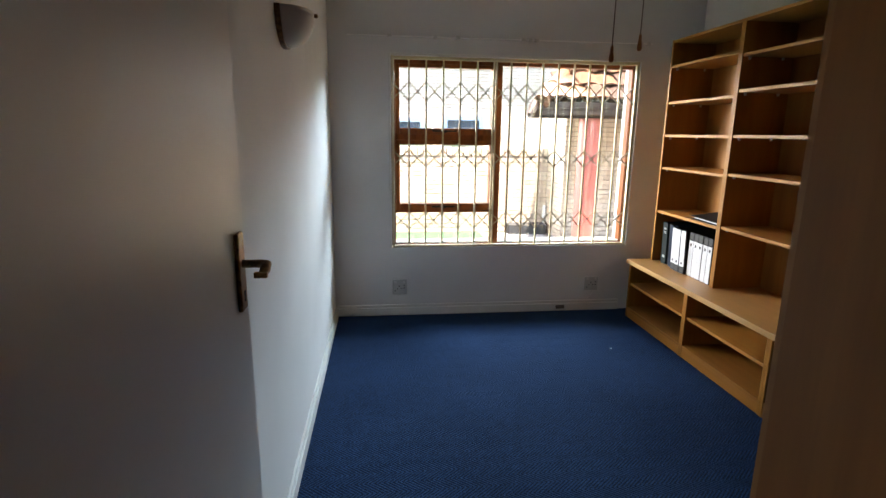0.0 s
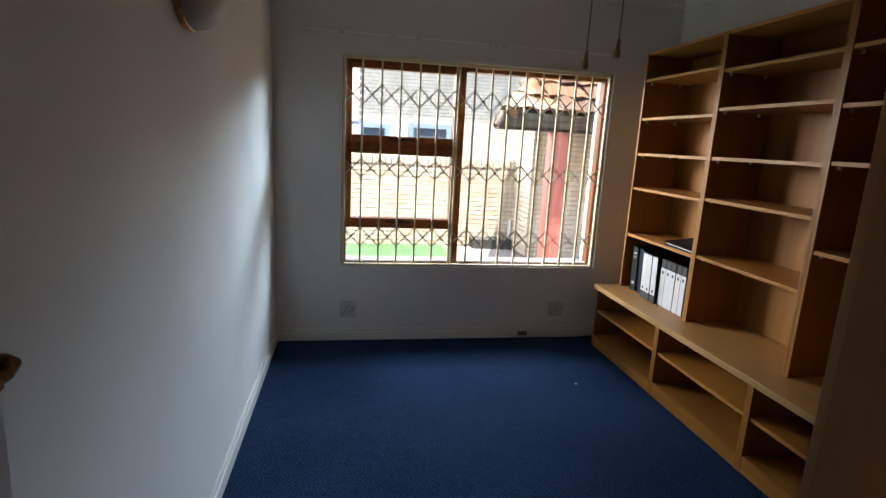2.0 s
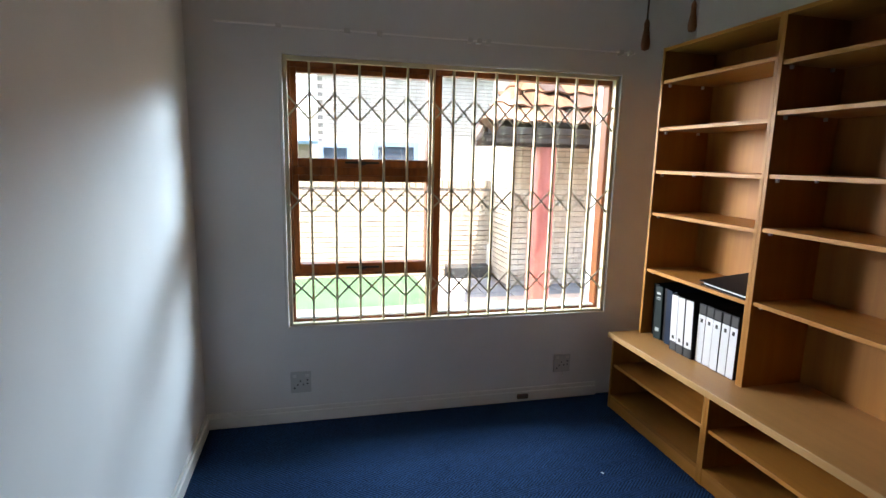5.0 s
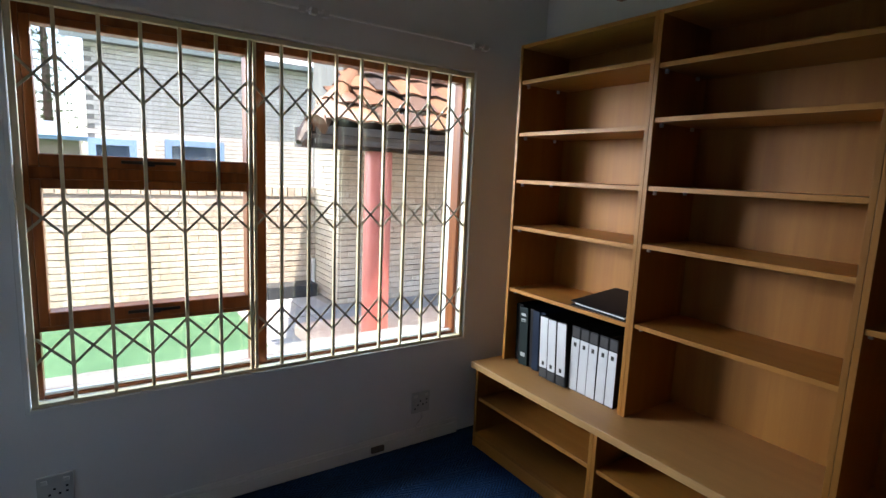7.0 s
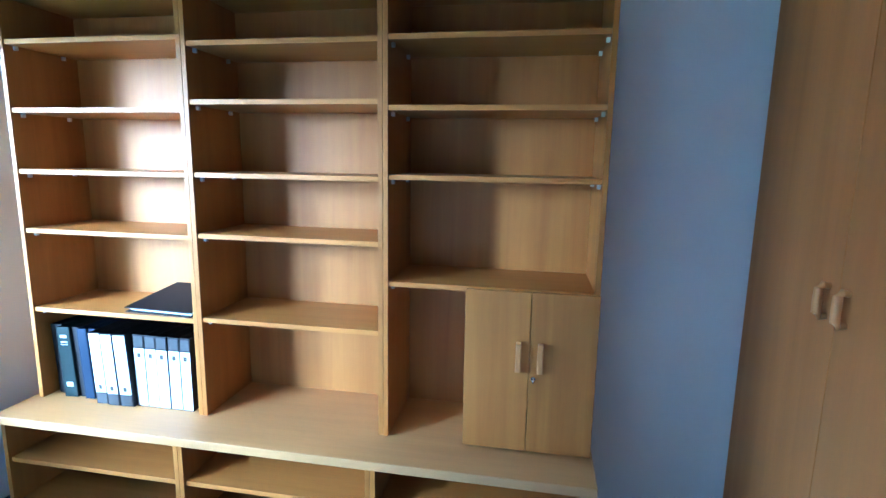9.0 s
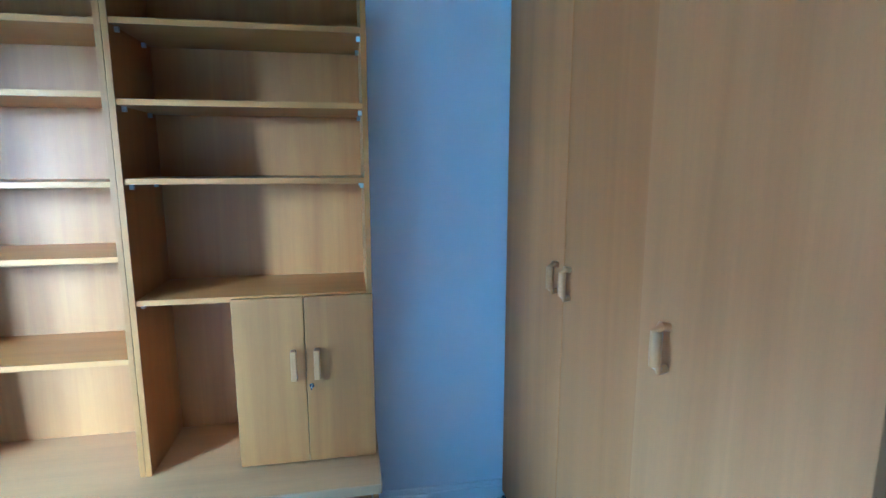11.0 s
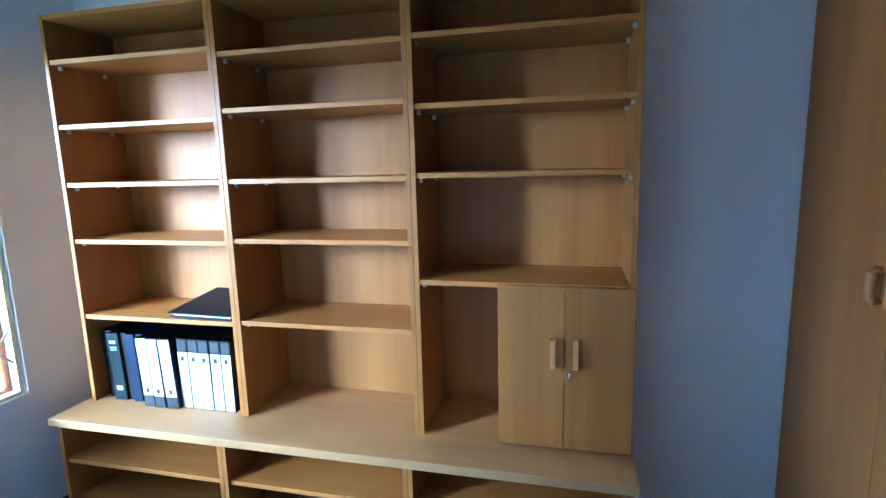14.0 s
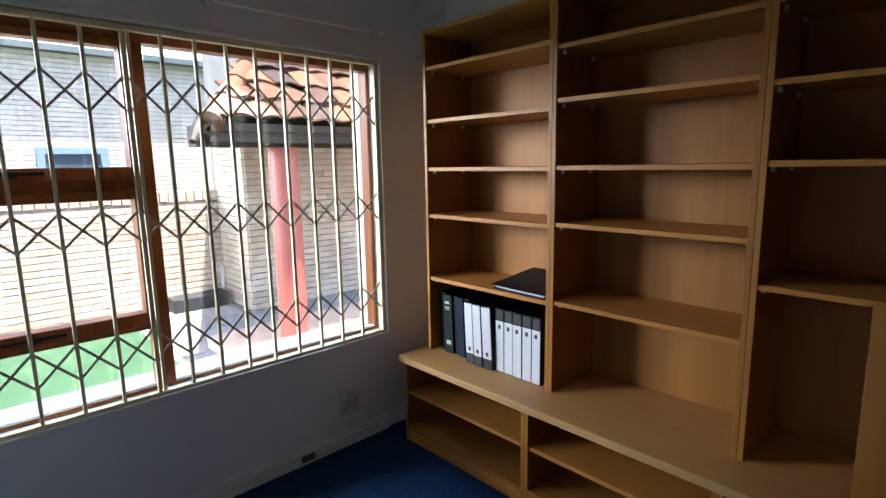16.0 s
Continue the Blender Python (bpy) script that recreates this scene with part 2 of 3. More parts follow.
# ---- mesh helpers ----
def box(bm, x0, x1, y0, y1, z0, z1, bevel=0.0):
    r = bmesh.ops.create_cube(bm, size=1.0, matrix=Matrix.Translation(((x0 + x1) / 2, (y0 + y1) / 2, (z0 + z1) / 2)) @ Matrix.Diagonal((abs(x1 - x0), abs(y1 - y0), abs(z1 - z0), 1)))
    if bevel:
        es = list({e for v in r["verts"] for e in v.link_edges})
        bmesh.ops.bevel(bm, geom=es, offset=bevel, segments=2, affect="EDGES", profile=0.5)
    return bm


def boxed(*args, bevel=0.0):
    return box(bmesh.new(), *args, bevel=bevel)


def tube(bm, path, radius, sides=10, caps=True):
    """A round bar along a list of points; radius is a number or one per point."""
    pts = [Vector(p) for p in path]
    rad = radius if isinstance(radius, (list, tuple)) else [radius] * len(pts)
    rings = []
    for i, p in enumerate(pts):
        d = (pts[min(i + 1, len(pts) - 1)] - pts[max(i - 1, 0)]).normalized()
        u = d.cross(Vector((0, 0, 1)) if abs(d.z) < 0.9 else Vector((1, 0, 0))).normalized()
        w = d.cross(u)
        rings.append([bm.verts.new(p + rad[i] * (math.cos(a) * u + math.sin(a) * w)) for a in [2 * math.pi * k / sides for k in range(sides)]])
    for a, b in zip(rings, rings[1:]):
        for k in range(sides):
            bm.faces.new((a[k], a[(k + 1) % sides], b[(k + 1) % sides], b[k]))
    if caps:
        bm.faces.new(rings[0][::-1])
        bm.faces.new(rings[-1])
    bmesh.ops.recalc_face_normals(bm, faces=bm.faces)
    return bm


def mesh_of(name, bm, material, smooth=False):
    me = bpy.data.meshes.new(name)
    bm.to_mesh(me)
    bm.free()
    me.materials.append(material)
    if smooth:
        for p in me.polygons:
            p.use_smooth = True
        me.set_sharp_from_angle(angle=radians(40))
    return me


def part(name, bm, material, parent=None, label="", smooth=False):
    ob = new(name, mesh_of(name, bm, material, smooth))
    if parent is not None:
        ob.parent = parent
        ob.matrix_parent_inverse = parent.matrix_world.inverted()
    return tagged(ob, label)


def thing(name, label, category, group="", at=(0, 0, 0), kind=""):
    ob = new(name)
    ob.empty_display_size = 0.05
    ob.matrix_world = Matrix.Translation(at)
    bpy.context.view_layer.update()
    return tagged(ob, label, category, group, kind)


def structure(name, bm, material, label, category, smooth=False):
    return tagged(part(name, bm, material, None, label, smooth), label, category, "", "structure")


# ---- room: carpet, walls with openings, ceiling, cornice, skirting ----
W, E, N, S, C, FL = -0.325, 2.42, 3.86, 0.10, 2.46, 0.0
OX0, OX1, OZ0, OZ1 = 0.105, 1.955, 0.535, 1.918
structure("floor", boxed(W - 0.2, E + 0.2, -2.2, N + 0.05, FL - 0.12, FL), CARPET, "dark blue herringbone-ribbed carpet, slightly worn", "carpet")
bm = bmesh.new()
box(bm, W - 0.2, OX0, N, N + 0.24, -0.2, 2.75), box(bm, OX1, E + 0.2, N, N + 0.24, -0.2, 2.75)
box(bm, OX0, OX1, N, N + 0.24, -0.2, OZ0), box(bm, OX0, OX1, N, N + 0.24, OZ1, 2.75)
structure("wall_north", bm, WALL, "off-white painted plaster wall around the barred window", "wall")
structure("wall_east", boxed(E, E + 0.2, -2.2, N, -0.1, 2.75), WALL, "off-white painted plaster wall behind the shelving", "wall")
structure("wall_west", boxed(W - 0.2, W, -2.2, N, -0.1, 2.75), WALL, "off-white painted plaster wall with a lamp on it", "wall")
bm = bmesh.new()
DX0, DX1 = -0.255, 0.565
box(bm, W, DX0, S - 0.12, S, 0, 2.75), box(bm, DX1, E, S - 0.12, S, 0, 2.75), box(bm, DX0, DX1, S - 0.12, S, 2.06, 2.75)
structure("wall_south", bm, WALL, "off-white painted plaster wall with the doorway", "wall")
structure("wall_hall", boxed(W, E, -2.2, -2.0, 0, 2.75), WALL, "plain off-white painted hall wall", "wall")
structure("ceiling", boxed(W - 0.2, E + 0.2, -2.2, N + 0.24, C, C + 0.12), CEIL, "white painted flat ceiling", "ceiling")


def cove(x0, y0, x1, y1, inward):
    """Concave plaster cornice along one wall."""
    bm = bmesh.new()
    r, d = 0.085, Vector(inward)
    prof = [(0.0, 0.0), (r, 0.0)] + [(r - r * math.sin(a), -r + r * math.cos(a)) for a in [math.pi / 2 * k / 7 for k in range(1, 8)]]
    ends = []
    for x, y in ((x0, y0), (x1, y1)):
        ends.append([bm.verts.new((x + d.x * u, y + d.y * u, C + w)) for u, w in prof])
    n = len(prof)
    for k in range(n):
        bm.faces.new((ends[0][k], ends[0][(k + 1) % n], ends[1][(k + 1) % n], ends[1][k]))
    bm.faces.new(ends[0]), bm.faces.new(ends[1][::-1])
    bmesh.ops.recalc_face_normals(bm, faces=bm.faces)
    return bm


for a, d in (((W, N, E, N), (0, -1)), ((E, N, E, S), (-1, 0)), ((W, S, W, N), (1, 0))):
    structure("cornice", cove(*a, d), CEIL, "white concave plaster cornice", "cornice", True)


def skirting(x0, x1, y0, y1, h=0.085):
    bm = bmesh.new()
    thin_x, thin_y = x1 - x0 < 0.05, y1 - y0 < 0.05
    box(bm, x0, x1, y0, y1, 0.0, h * 0.72, 0.004)
    mx0, mx1 = (x0, x0 + 0.012) if thin_x and x0 < 0 else ((x1 - 0.012, x1) if thin_x else (x0, x1))
    box(bm, mx0, mx1, y1 - 0.012 if thin_y else y0, y1, h * 0.72, h, 0.004)
    return bm


structure("baseboard_north", skirting(W, 1.93, N - 0.018, N), TRIM, "cream painted timber skirting board", "skirting")
structure("baseboard_west", skirting(W, W + 0.018, S, N - 0.018), TRIM, "cream painted timber skirting board", "skirting")
structure("baseboard_east", skirting(E - 0.018, E, 0.905, 1.455), TRIM, "cream painted timber skirting board", "skirting")
bm = bmesh.new()
box(bm, DX0, DX0 + 0.03, S - 0.12, S, 0, 2.06, 0.003), box(bm, DX1 - 0.03, DX1, S - 0.12, S, 0, 2.06, 0.003), box(bm, DX0 + 0.03, DX1 - 0.03, S - 0.12, S, 2.03, 2.06, 0.003)
structure("door_frame", bm, TRIM, "cream painted door frame", "door frame")

# pale bead added along the plaster corner for its lit edge line
bm = bmesh.new()
for a in ((OX0 - 0.014, OX0 + 0.001, OZ0 - 0.012, OZ1 + 0.014), (OX1 - 0.001, OX1 + 0.014, OZ0 - 0.012, OZ1 + 0.014), (OX0 + 0.001, OX1 - 0.001, OZ1 - 0.001, OZ1 + 0.014), (OX0 + 0.001, OX1 - 0.001, OZ0 - 0.012, OZ0 + 0.0005)):
    box(bm, a[0], a[1], N - 0.005, N + 0.006, a[2], a[3], 0.002)
structure("trim", bm, TRIM, "narrow cream bead added for the lit plaster corner around the window reveal", "trim")

# ---- window: hardwood frame, sashes, panes ----
win = thing("window_1", "hardwood casement window with clear panes and a white sill", "window", at=(1.03, 3.95, OZ0), kind="structure")
Y0, Y1 = 3.945, 4.015
bm = bmesh.new()
box(bm, OX0, 0.140, Y0, Y1, OZ0, OZ1, 0.003), box(bm, 1.934, OX1, Y0, Y1, OZ0, OZ1, 0.003)
box(bm, 0.140, 1.934, Y0, Y1, 1.872, OZ1, 0.003), box(bm, 0.140, 1.934, Y0, Y1, OZ0, 0.548, 0.003)
part("window_frame", bm, MAHOG, win)
part("mullion", boxed(0.868, 0.932, Y0 - 0.006, Y1, 0.548, 1.872, bevel=0.004), MAHOG, win, "reddish brown hardwood mullion")
part("transom", boxed(0.140, 0.868, Y0 + 0.004, Y1, 1.3325, 1.3745), MAHOG, win)


def sash(z0, z1, lo, hi):
    """An opening sash between z0 and z1 with rails of heights lo and hi."""
    bm = bmesh.new()
    x0, x1, y0, y1 = 0.1405, 0.8675, Y0 - 0.008, Y1 - 0.012
    box(bm, x0, x0 + 0.030, y0, y1, z0, z1, 0.004), box(bm, x1 - 0.016, x1, y0, y1, z0, z1, 0.004)
    box(bm, x0 + 0.030, x1 - 0.016, y0, y1, z0, z0 + lo, 0.004), box(bm, x0 + 0.030, x1 - 0.016, y0, y1, z1 - hi, z1, 0.004)
    s = part("sash", bm, MAHOG, win, "reddish brown hardwood opening sash")
    p = part("pane", boxed(x0 + 0.02, x1 - 0.012, 3.976, 3.980, z0 + lo - 0.01, z1 - hi + 0.01), GLASS, s, "clear glass pane")
    p.visible_shadow = False
    bm = bmesh.new()
    xm = 0.50
    box(bm, xm - 0.09, xm + 0.09, y0 - 0.012, y0 - 0.004, z0 + lo * 0.45, z0 + lo * 0.45 + 0.012, 0.002)
    box(bm, xm - 0.02, xm + 0.02, y0 - 0.006, y0 + 0.002, z0 + lo * 0.3, z0 + lo * 0.3 + 0.02, 0.002)
    part("stay", bm, STEEL_BK, s, "dark metal peg stay")


sash(1.374, 1.872, 0.046, 0.026)
sash(0.806, 1.333, 0.052, 0.034)
part("glazing_bar", boxed(0.140, 0.868, Y0, Y1, 0.789, 0.8065), MAHOG, win)
for x0, x1, z0, z1 in ((0.138, 0.87, 0.546, 0.792), (0.93, 1.936, 0.546, 1.887)):
    p = part("pane", boxed(x0, x1, 3.976, 3.980, z0, z1), GLASS, win, "clear fixed glass pane")
    p.visible_shadow = False
bm = bmesh.new()
for x0, x1 in ((0.141, 0.867), (0.933, 1.933)):
    box(bm, x0, x1, Y0 + 0.004, 3.974, 0.549, 0.560, 0.002)
part("glazing_bead", bm, TRIM, win, "pale glazing bead along the sill")
part("window_sill", boxed(OX0, OX1, 4.016, 4.16, OZ0 - 0.03, OZ0 + 0.006, bevel=0.004), SCREED, win, "pale outer sill")

# ---- folding security grille inside the reveal ----
gri = thing("security_grille", "cream painted steel trellis burglar grille across the window", "burglar bars", at=(1.03, 3.875, OZ0))
GY = 3.880
bm = bmesh.new()
box(bm, OX0 + 0.004, OX0 + 0.024, GY - 0.012, GY + 0.012, OZ0 + 0.001, OZ1 - 0.001, 0.002)
part("side_rail", bm, CREAM, gri)
part("side_rail", boxed(OX1 - 0.024, OX1 - 0.004, GY - 0.012, GY + 0.012, OZ0 + 0.001, OZ1 - 0.001, bevel=0.002), CREAM, gri)
part("top_rail", boxed(OX0 + 0.023, OX1 - 0.023, GY - 0.014, GY + 0.014, OZ1 - 0.026, OZ1 - 0.005, bevel=0.002), CREAM, gri)
part("bottom_rail", boxed(OX0 + 0.023, OX1 - 0.023, GY - 0.014, GY + 0.014, OZ0 + 0.001, OZ0 + 0.016, bevel=0.002), CREAM, gri)
BARS = [0.1125] + [0.235 + 0.1242 * i for i in range(5)] + [0.853] + [0.979 + 0.1186 * i for i in range(8)] + [1.930]
zb0, zb1 = OZ0 + 0.016, OZ1 - 0.024
bm = bmesh.new()
box(bm, -0.0058, 0.0058, -0.009, -0.0065, 0, zb1 - zb0), box(bm, -0.0058, -0.0036, -0.0065, 0.006, 0, zb1 - zb0), box(bm, 0.0036, 0.0058, -0.0065, 0.006, 0, zb1 - zb0)
BARMESH = mesh_of("bar", bm, CREAM)
for x in BARS[1:-1]:
    b = new("bar", BARMESH)
    b.parent, b.matrix_parent_inverse = gri, gri.matrix_world.inverted()
    b.matrix_world = pose(x, GY, zb0)
b = new("bar", BARMESH)
b.parent, b.matrix_parent_inverse = gri, gri.matrix_world.inverted()
b.matrix_world = pose(0.873, GY + 0.004, zb0)
sm = {}
for z0, z1 in ((1.610, 1.742), (1.141, 1.265), (0.675, 0.802)):
    for xa, xb in zip(BARS, BARS[1:]):
        for way, yy in ((1, 0.0035), (-1, -0.0005)):
            za, zc = (z0, z1) if way > 0 else (z1, z0)
            length, ang = math.hypot(xb - xa, zc - za), math.degrees(math.atan2(zc - za, xb - xa))
            key = round(length, 3)
            if key not in sm:
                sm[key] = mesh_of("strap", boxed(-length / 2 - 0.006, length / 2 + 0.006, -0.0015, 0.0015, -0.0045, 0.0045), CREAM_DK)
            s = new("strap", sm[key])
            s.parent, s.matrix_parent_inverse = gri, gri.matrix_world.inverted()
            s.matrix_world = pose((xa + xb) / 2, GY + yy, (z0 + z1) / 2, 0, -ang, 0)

# ---- curtain track, sockets, cable, cord pulls, wall lamp ----
trk = thing("curtain_track", "thin pale plastic curtain track above the window", "curtain track", at=(0.9, 3.85, 2.03))
bm = bmesh.new()
box(bm, -0.19, 2.02, 3.838, 3.848, 2.034, 2.044, 0.002)
part("rail", bm, CLEARP, trk)
for x in (0.10, 0.42, 0.58, 1.05, 1.10, 1.15, 1.93, 1.99):
    part("bracket", boxed(x - 0.014, x + 0.014, 3.832, 3.860, 2.028 + 0.004 * math.sin(9 * x), 2.052, bevel=0.003), PLASTIC, trk)


def socket(x, z, w, h):
    s = thing("wall_socket", "white square double wall socket above the skirting", "socket", "wall sockets", (x, N, z))
    part("plate", boxed(x - w / 2, x + w / 2, N - 0.010, N, z - h / 2, z + h / 2, bevel=0.003), SOCKETP, s)
    bm = bmesh.new()
    for dx, dz in ((-0.018, -0.012), (0.012, -0.012), (-0.003, 0.008), (-0.034, -0.030), (0.034, 0.012), (0.034, -0.008)):
        box(bm, x + dx - 0.004, x + dx + 0.004, N - 0.0125, N - 0.0104, z + dz - 0.004, z + dz + 0.004, 0.0008)
    part("pin_hole", bm, DARKP, s, "dark pin holes")
    for dx in (-0.033, 0.033):
        part("switch", boxed(x + dx - 0.010, x + dx + 0.010, N - 0.0145, N - 0.0100, z + 0.030, z + 0.046, bevel=0.0015), PLASTIC, s, "small rocker switch")
    return s


socket(0.160, 0.225, 0.108, 0.118)
socket(1.694, 0.222, 0.108, 0.112)
cab = bmesh.new()
tube(cab, [(1.700, 3.848, 0.166), (1.702, 3.845, 0.145), (1.688, 3.845, 0.125), (1.668, 3.842, 0.108), (1.664, 3.838, 0.088)], 0.0032, 8)
tagged(part("cable", cab, PLASTIC, None, "short white cable hanging below the wall socket", True), "", "cable")
clip = thing("cable_outlet", "small brown cable outlet on the skirting board", "cable outlet", at=(1.44, 3.84, 0.05))
part("body", boxed(1.405, 1.475, 3.826, 3.842, 0.022, 0.052, bevel=0.004), shader("brown_bakelite", (0.10, 0.075, 0.055), 0.4), clip)


def pull_cord(x, y, z):
    t = thing("pull_cord", "thin brown cord with a small wooden pull hanging from the ceiling", "pull cord", "pull cords", (x, y, C))
    part("cord", tube(bmesh.new(), [(x, y, C), (x + 0.002, y, (C + z) / 2), (x, y, z + 0.03)], 0.0022, 6), CORD, t)
    prof = [(0.0, 0.036), (0.004, 0.034), (0.0065, 0.026), (0.006, 0.014), (0.009, -0.006), (0.0105, -0.020), (0.0085, -0.031), (0.0, -0.034)]
    part("pull", tube(bmesh.new(), [(x, y, z + h) for r, h in prof], [max(r, 0.0015) for r, h in prof], 12), PULL, t, "turned brown wooden pull", True)


pull_cord(1.013, 2.237, 1.722)
pull_cord(1.135, 2.238, 1.772)

cl = thing("ceiling_light", "white glass tulip shade on a short white ceiling stem", "ceiling light", at=(1.00, 2.30, C))
part("ceiling_rose", tube(bmesh.new(), [(1.0, 2.30, C - 0.001), (1.0, 2.30, C - 0.02), (1.0, 2.30, C - 0.035)], [0.055, 0.052, 0.02], 24), PLASTIC, cl, "", True)
part("stem", tube(bmesh.new(), [(1.0, 2.30, C - 0.03), (1.0, 2.30, 2.16)], 0.009, 12), PLASTIC, cl, "", True)
bm = bmesh.new()
tube(bm, [(1.0, 2.30, 2.165), (1.0, 2.30, 2.14), (1.0, 2.30, 2.09), (1.0, 2.30, 2.03), (1.0, 2.30, 1.985), (1.0, 2.30, 1.97)], [0.022, 0.034, 0.040, 0.047, 0.060, 0.074], 28, caps=False)
sd = part("shade", bm, FROST, cl, "white glass tulip shade, flared at the rim", True)
so = sd.modifiers.new("thickness", "SOLIDIFY")
so.thickness = 0.003

LY, LZ = 2.105, 1.815
lamp = thing("wall_lamp", "half-bowl wall uplighter with frosted shade and brass rim", "wall lamp", at=(W, LY, LZ))
bm = bmesh.new()
ny, nz = 24, 12
grid = []
for i in range(nz + 1):
    a = math.pi / 2 * i / nz
    k = math.cos(a) ** 0.8
    grid.append([bm.verts.new((W + 0.018 + 0.100 * k * math.sin(b), LY - 0.136 * k * math.cos(b), LZ - 0.122 * math.sin(a))) for b in [math.pi * q / ny for q in range(ny + 1)]])
for r0, r1 in zip(grid, grid[1:]):
    for q in range(ny):
        bm.faces.new((r0[q], r0[q + 1], r1[q + 1], r1[q]))
bmesh.ops.remove_doubles(bm, verts=bm.verts, dist=0.0005)
bmesh.ops.recalc_face_normals(bm, faces=bm.faces)
sh = part("shade", bm, SHADE, lamp, "frosted grey half-bowl shade", True)
so = sh.modifiers.new("thickness", "SOLIDIFY")
so.thickness = 0.004
bm = bmesh.new()
arc = [(0.143 * math.copysign(abs(math.cos(a)) ** 0.8, math.cos(a)), -0.128 * math.sin(a)) for a in [math.pi * k / 30 for k in range(31)]]
rows = [[bm.verts.new((W + d, LY - u * g, LZ + w * g)) for u, w in arc] for d, g in ((0.001, 1.0), (0.018, 1.0), (0.020, 0.97), (0.020, 0.93), (0.001, 0.93))]
for r0, r1 in zip(rows, rows[1:] + rows[:1]):
    for q in range(30):
        bm.faces.new((r0[q], r0[q + 1], r1[q + 1], r1[q]))
bmesh.ops.recalc_face_normals(bm, faces=bm.faces)
part("finial", tube(bmesh.new(), [(W + 0.112, LY + 0.03, LZ - 0.004), (W + 0.124, LY + 0.033, LZ - 0.004), (W + 0.129, LY + 0.034, LZ - 0.004)], [0.005, 0.0085, 0.004], 12), BRASS, lamp, "small dark brass finial", True)
part("rim", bm, BRASS, lamp, "polished brass back rim", True)

# ---- door, open against the west wall ----
door = thing("door_1", "grey-white painted flush door standing open along the wall", "door", at=(-0.225, S, 0), kind="structure")
door_x0, door_x1, door_y0, door_y1 = -0.250, -0.210, S + 0.01, 0.938
part("leaf", boxed(door_x0, door_x1, door_y0, door_y1, 0.008, 2.03, bevel=0.002), DOOR, door)
plate = part("backplate", boxed(door_x1, door_x1 + 0.008, 0.867, 0.903, 1.084, 1.220, bevel=0.003), BRASS, door, "tarnished brass lever backplate")
bm = bmesh.new()
tube(bm, [(door_x1 + 0.006, 0.885, 1.166), (door_x1 + 0.026, 0.885, 1.166), (door_x1 + 0.040, 0.885, 1.166), (door_x1 + 0.048, 0.879, 1.165), (door_x1 + 0.049, 0.866, 1.160), (door_x1 + 0.047, 0.852, 1.156)], [0.0075, 0.007, 0.0075, 0.0095, 0.0090, 0.0060], 12)
box(bm, door_x1 + 0.034, door_x1 + 0.056, 0.846, 0.856, 1.150, 1.160, 0.002)
part("lever", bm, BRASS, door, "tarnished brass lever handle", True)
part("keyhole", boxed(door_x1 + 0.007, door_x1 + 0.0095, 0.882, 0.888, 1.100, 1.118), DARKP, door)
for z in (0.25, 1.75):
    part("hinge", tube(bmesh.new(), [(-0.205, S + 0.006, z - 0.05), (-0.205, S + 0.006, z + 0.05)], 0.006, 8), BRASS, door)

# ---- low shelving, bench top, bookcases ----
BX0, BX1 = 1.905, E
UX0 = 2.082
T = 0.018
SPLIT = [3.690, 2.925, 2.195, 1.462]
BT = 0.455


def low_unit(y1, y0):
    u = thing("low_shelf_unit", "low beech-veneered open shelf unit with one shelf under the bench top", "shelf unit", "low shelf units", ((BX0 + BX1) / 2, (y0 + y1) / 2, 0))
    x0 = BX0 + 0.018
    zt = BT - 0.030
    part("side", boxed(x0, BX1 - 0.004, y1 - T, y1 - 0.0005, 0.0, zt, bevel=0.001), EDGE_Z, u)
    part("side", boxed(x0, BX1 - 0.004, y0 + 0.0005, y0 + T, 0.0, zt, bevel=0.001), EDGE_Z, u)
    part("base", boxed(x0 + 0.002, BX1 - 0.02, y0 + T, y1 - T, 0.062, 0.080, bevel=0.001), BEECH_Y, u)
    part("plinth", boxed(x0 + 0.004, x0 + 0.022, y0 + T, y1 - T, 0.0, 0.062, bevel=0.001), EDGE, u)
    part("shelf", boxed(x0 + 0.012, BX1 - 0.02, y0 + T, y1 - T, 0.252, 0.270, bevel=0.001), EDGE, u)
    part("back", boxed(BX1 - 0.020, BX1 - 0.004, y0 + T, y1 - T, 0.080, zt), BEECH, u)


for y1, y0 in zip(SPLIT, SPLIT[1:]):
    low_unit(y1, y0)
bench = thing("bench_top", "long light beech bench top over the low shelf units", "bench top", at=(2.16, 2.58, BT))
part("board", boxed(BX0 + 0.006, BX1 - 0.002, 1.456, 3.708, BT - 0.030, BT, bevel=0.002), BENCH, bench)
part("edge_strip", boxed(BX0, BX0 + 0.006, 1.452, 3.712, BT - 0.031, BT + 0.0005, bevel=0.002), EDGE_Y, bench, "paler beech edge strip")
part("edge_strip", boxed(BX0 + 0.006, BX1 - 0.002, 3.708, 3.712, BT - 0.031, BT + 0.0005, bevel=0.001), EDGE_Y, bench)
part("edge_strip", boxed(BX0 + 0.006, BX1 - 0.002, 1.452, 1.456, BT - 0.031, BT + 0.0005, bevel=0.001), EDGE_Y, bench)


PIN = mesh_of("shelf_support", boxed(-0.006, 0.006, -0.006, 0.006, -0.016, -0.001, bevel=0.001), PLASTIC)


def pins(u, y0, y1, z):
    for y in (y0 + 0.006, y1 - 0.006):
        for x in (UX0 + 0.045, UX0 + 0.25):
            p = new("shelf_support", PIN)
            p.parent, p.matrix_parent_inverse = u, u.matrix_world.inverted()
            p.matrix_world = pose(x, y, z)


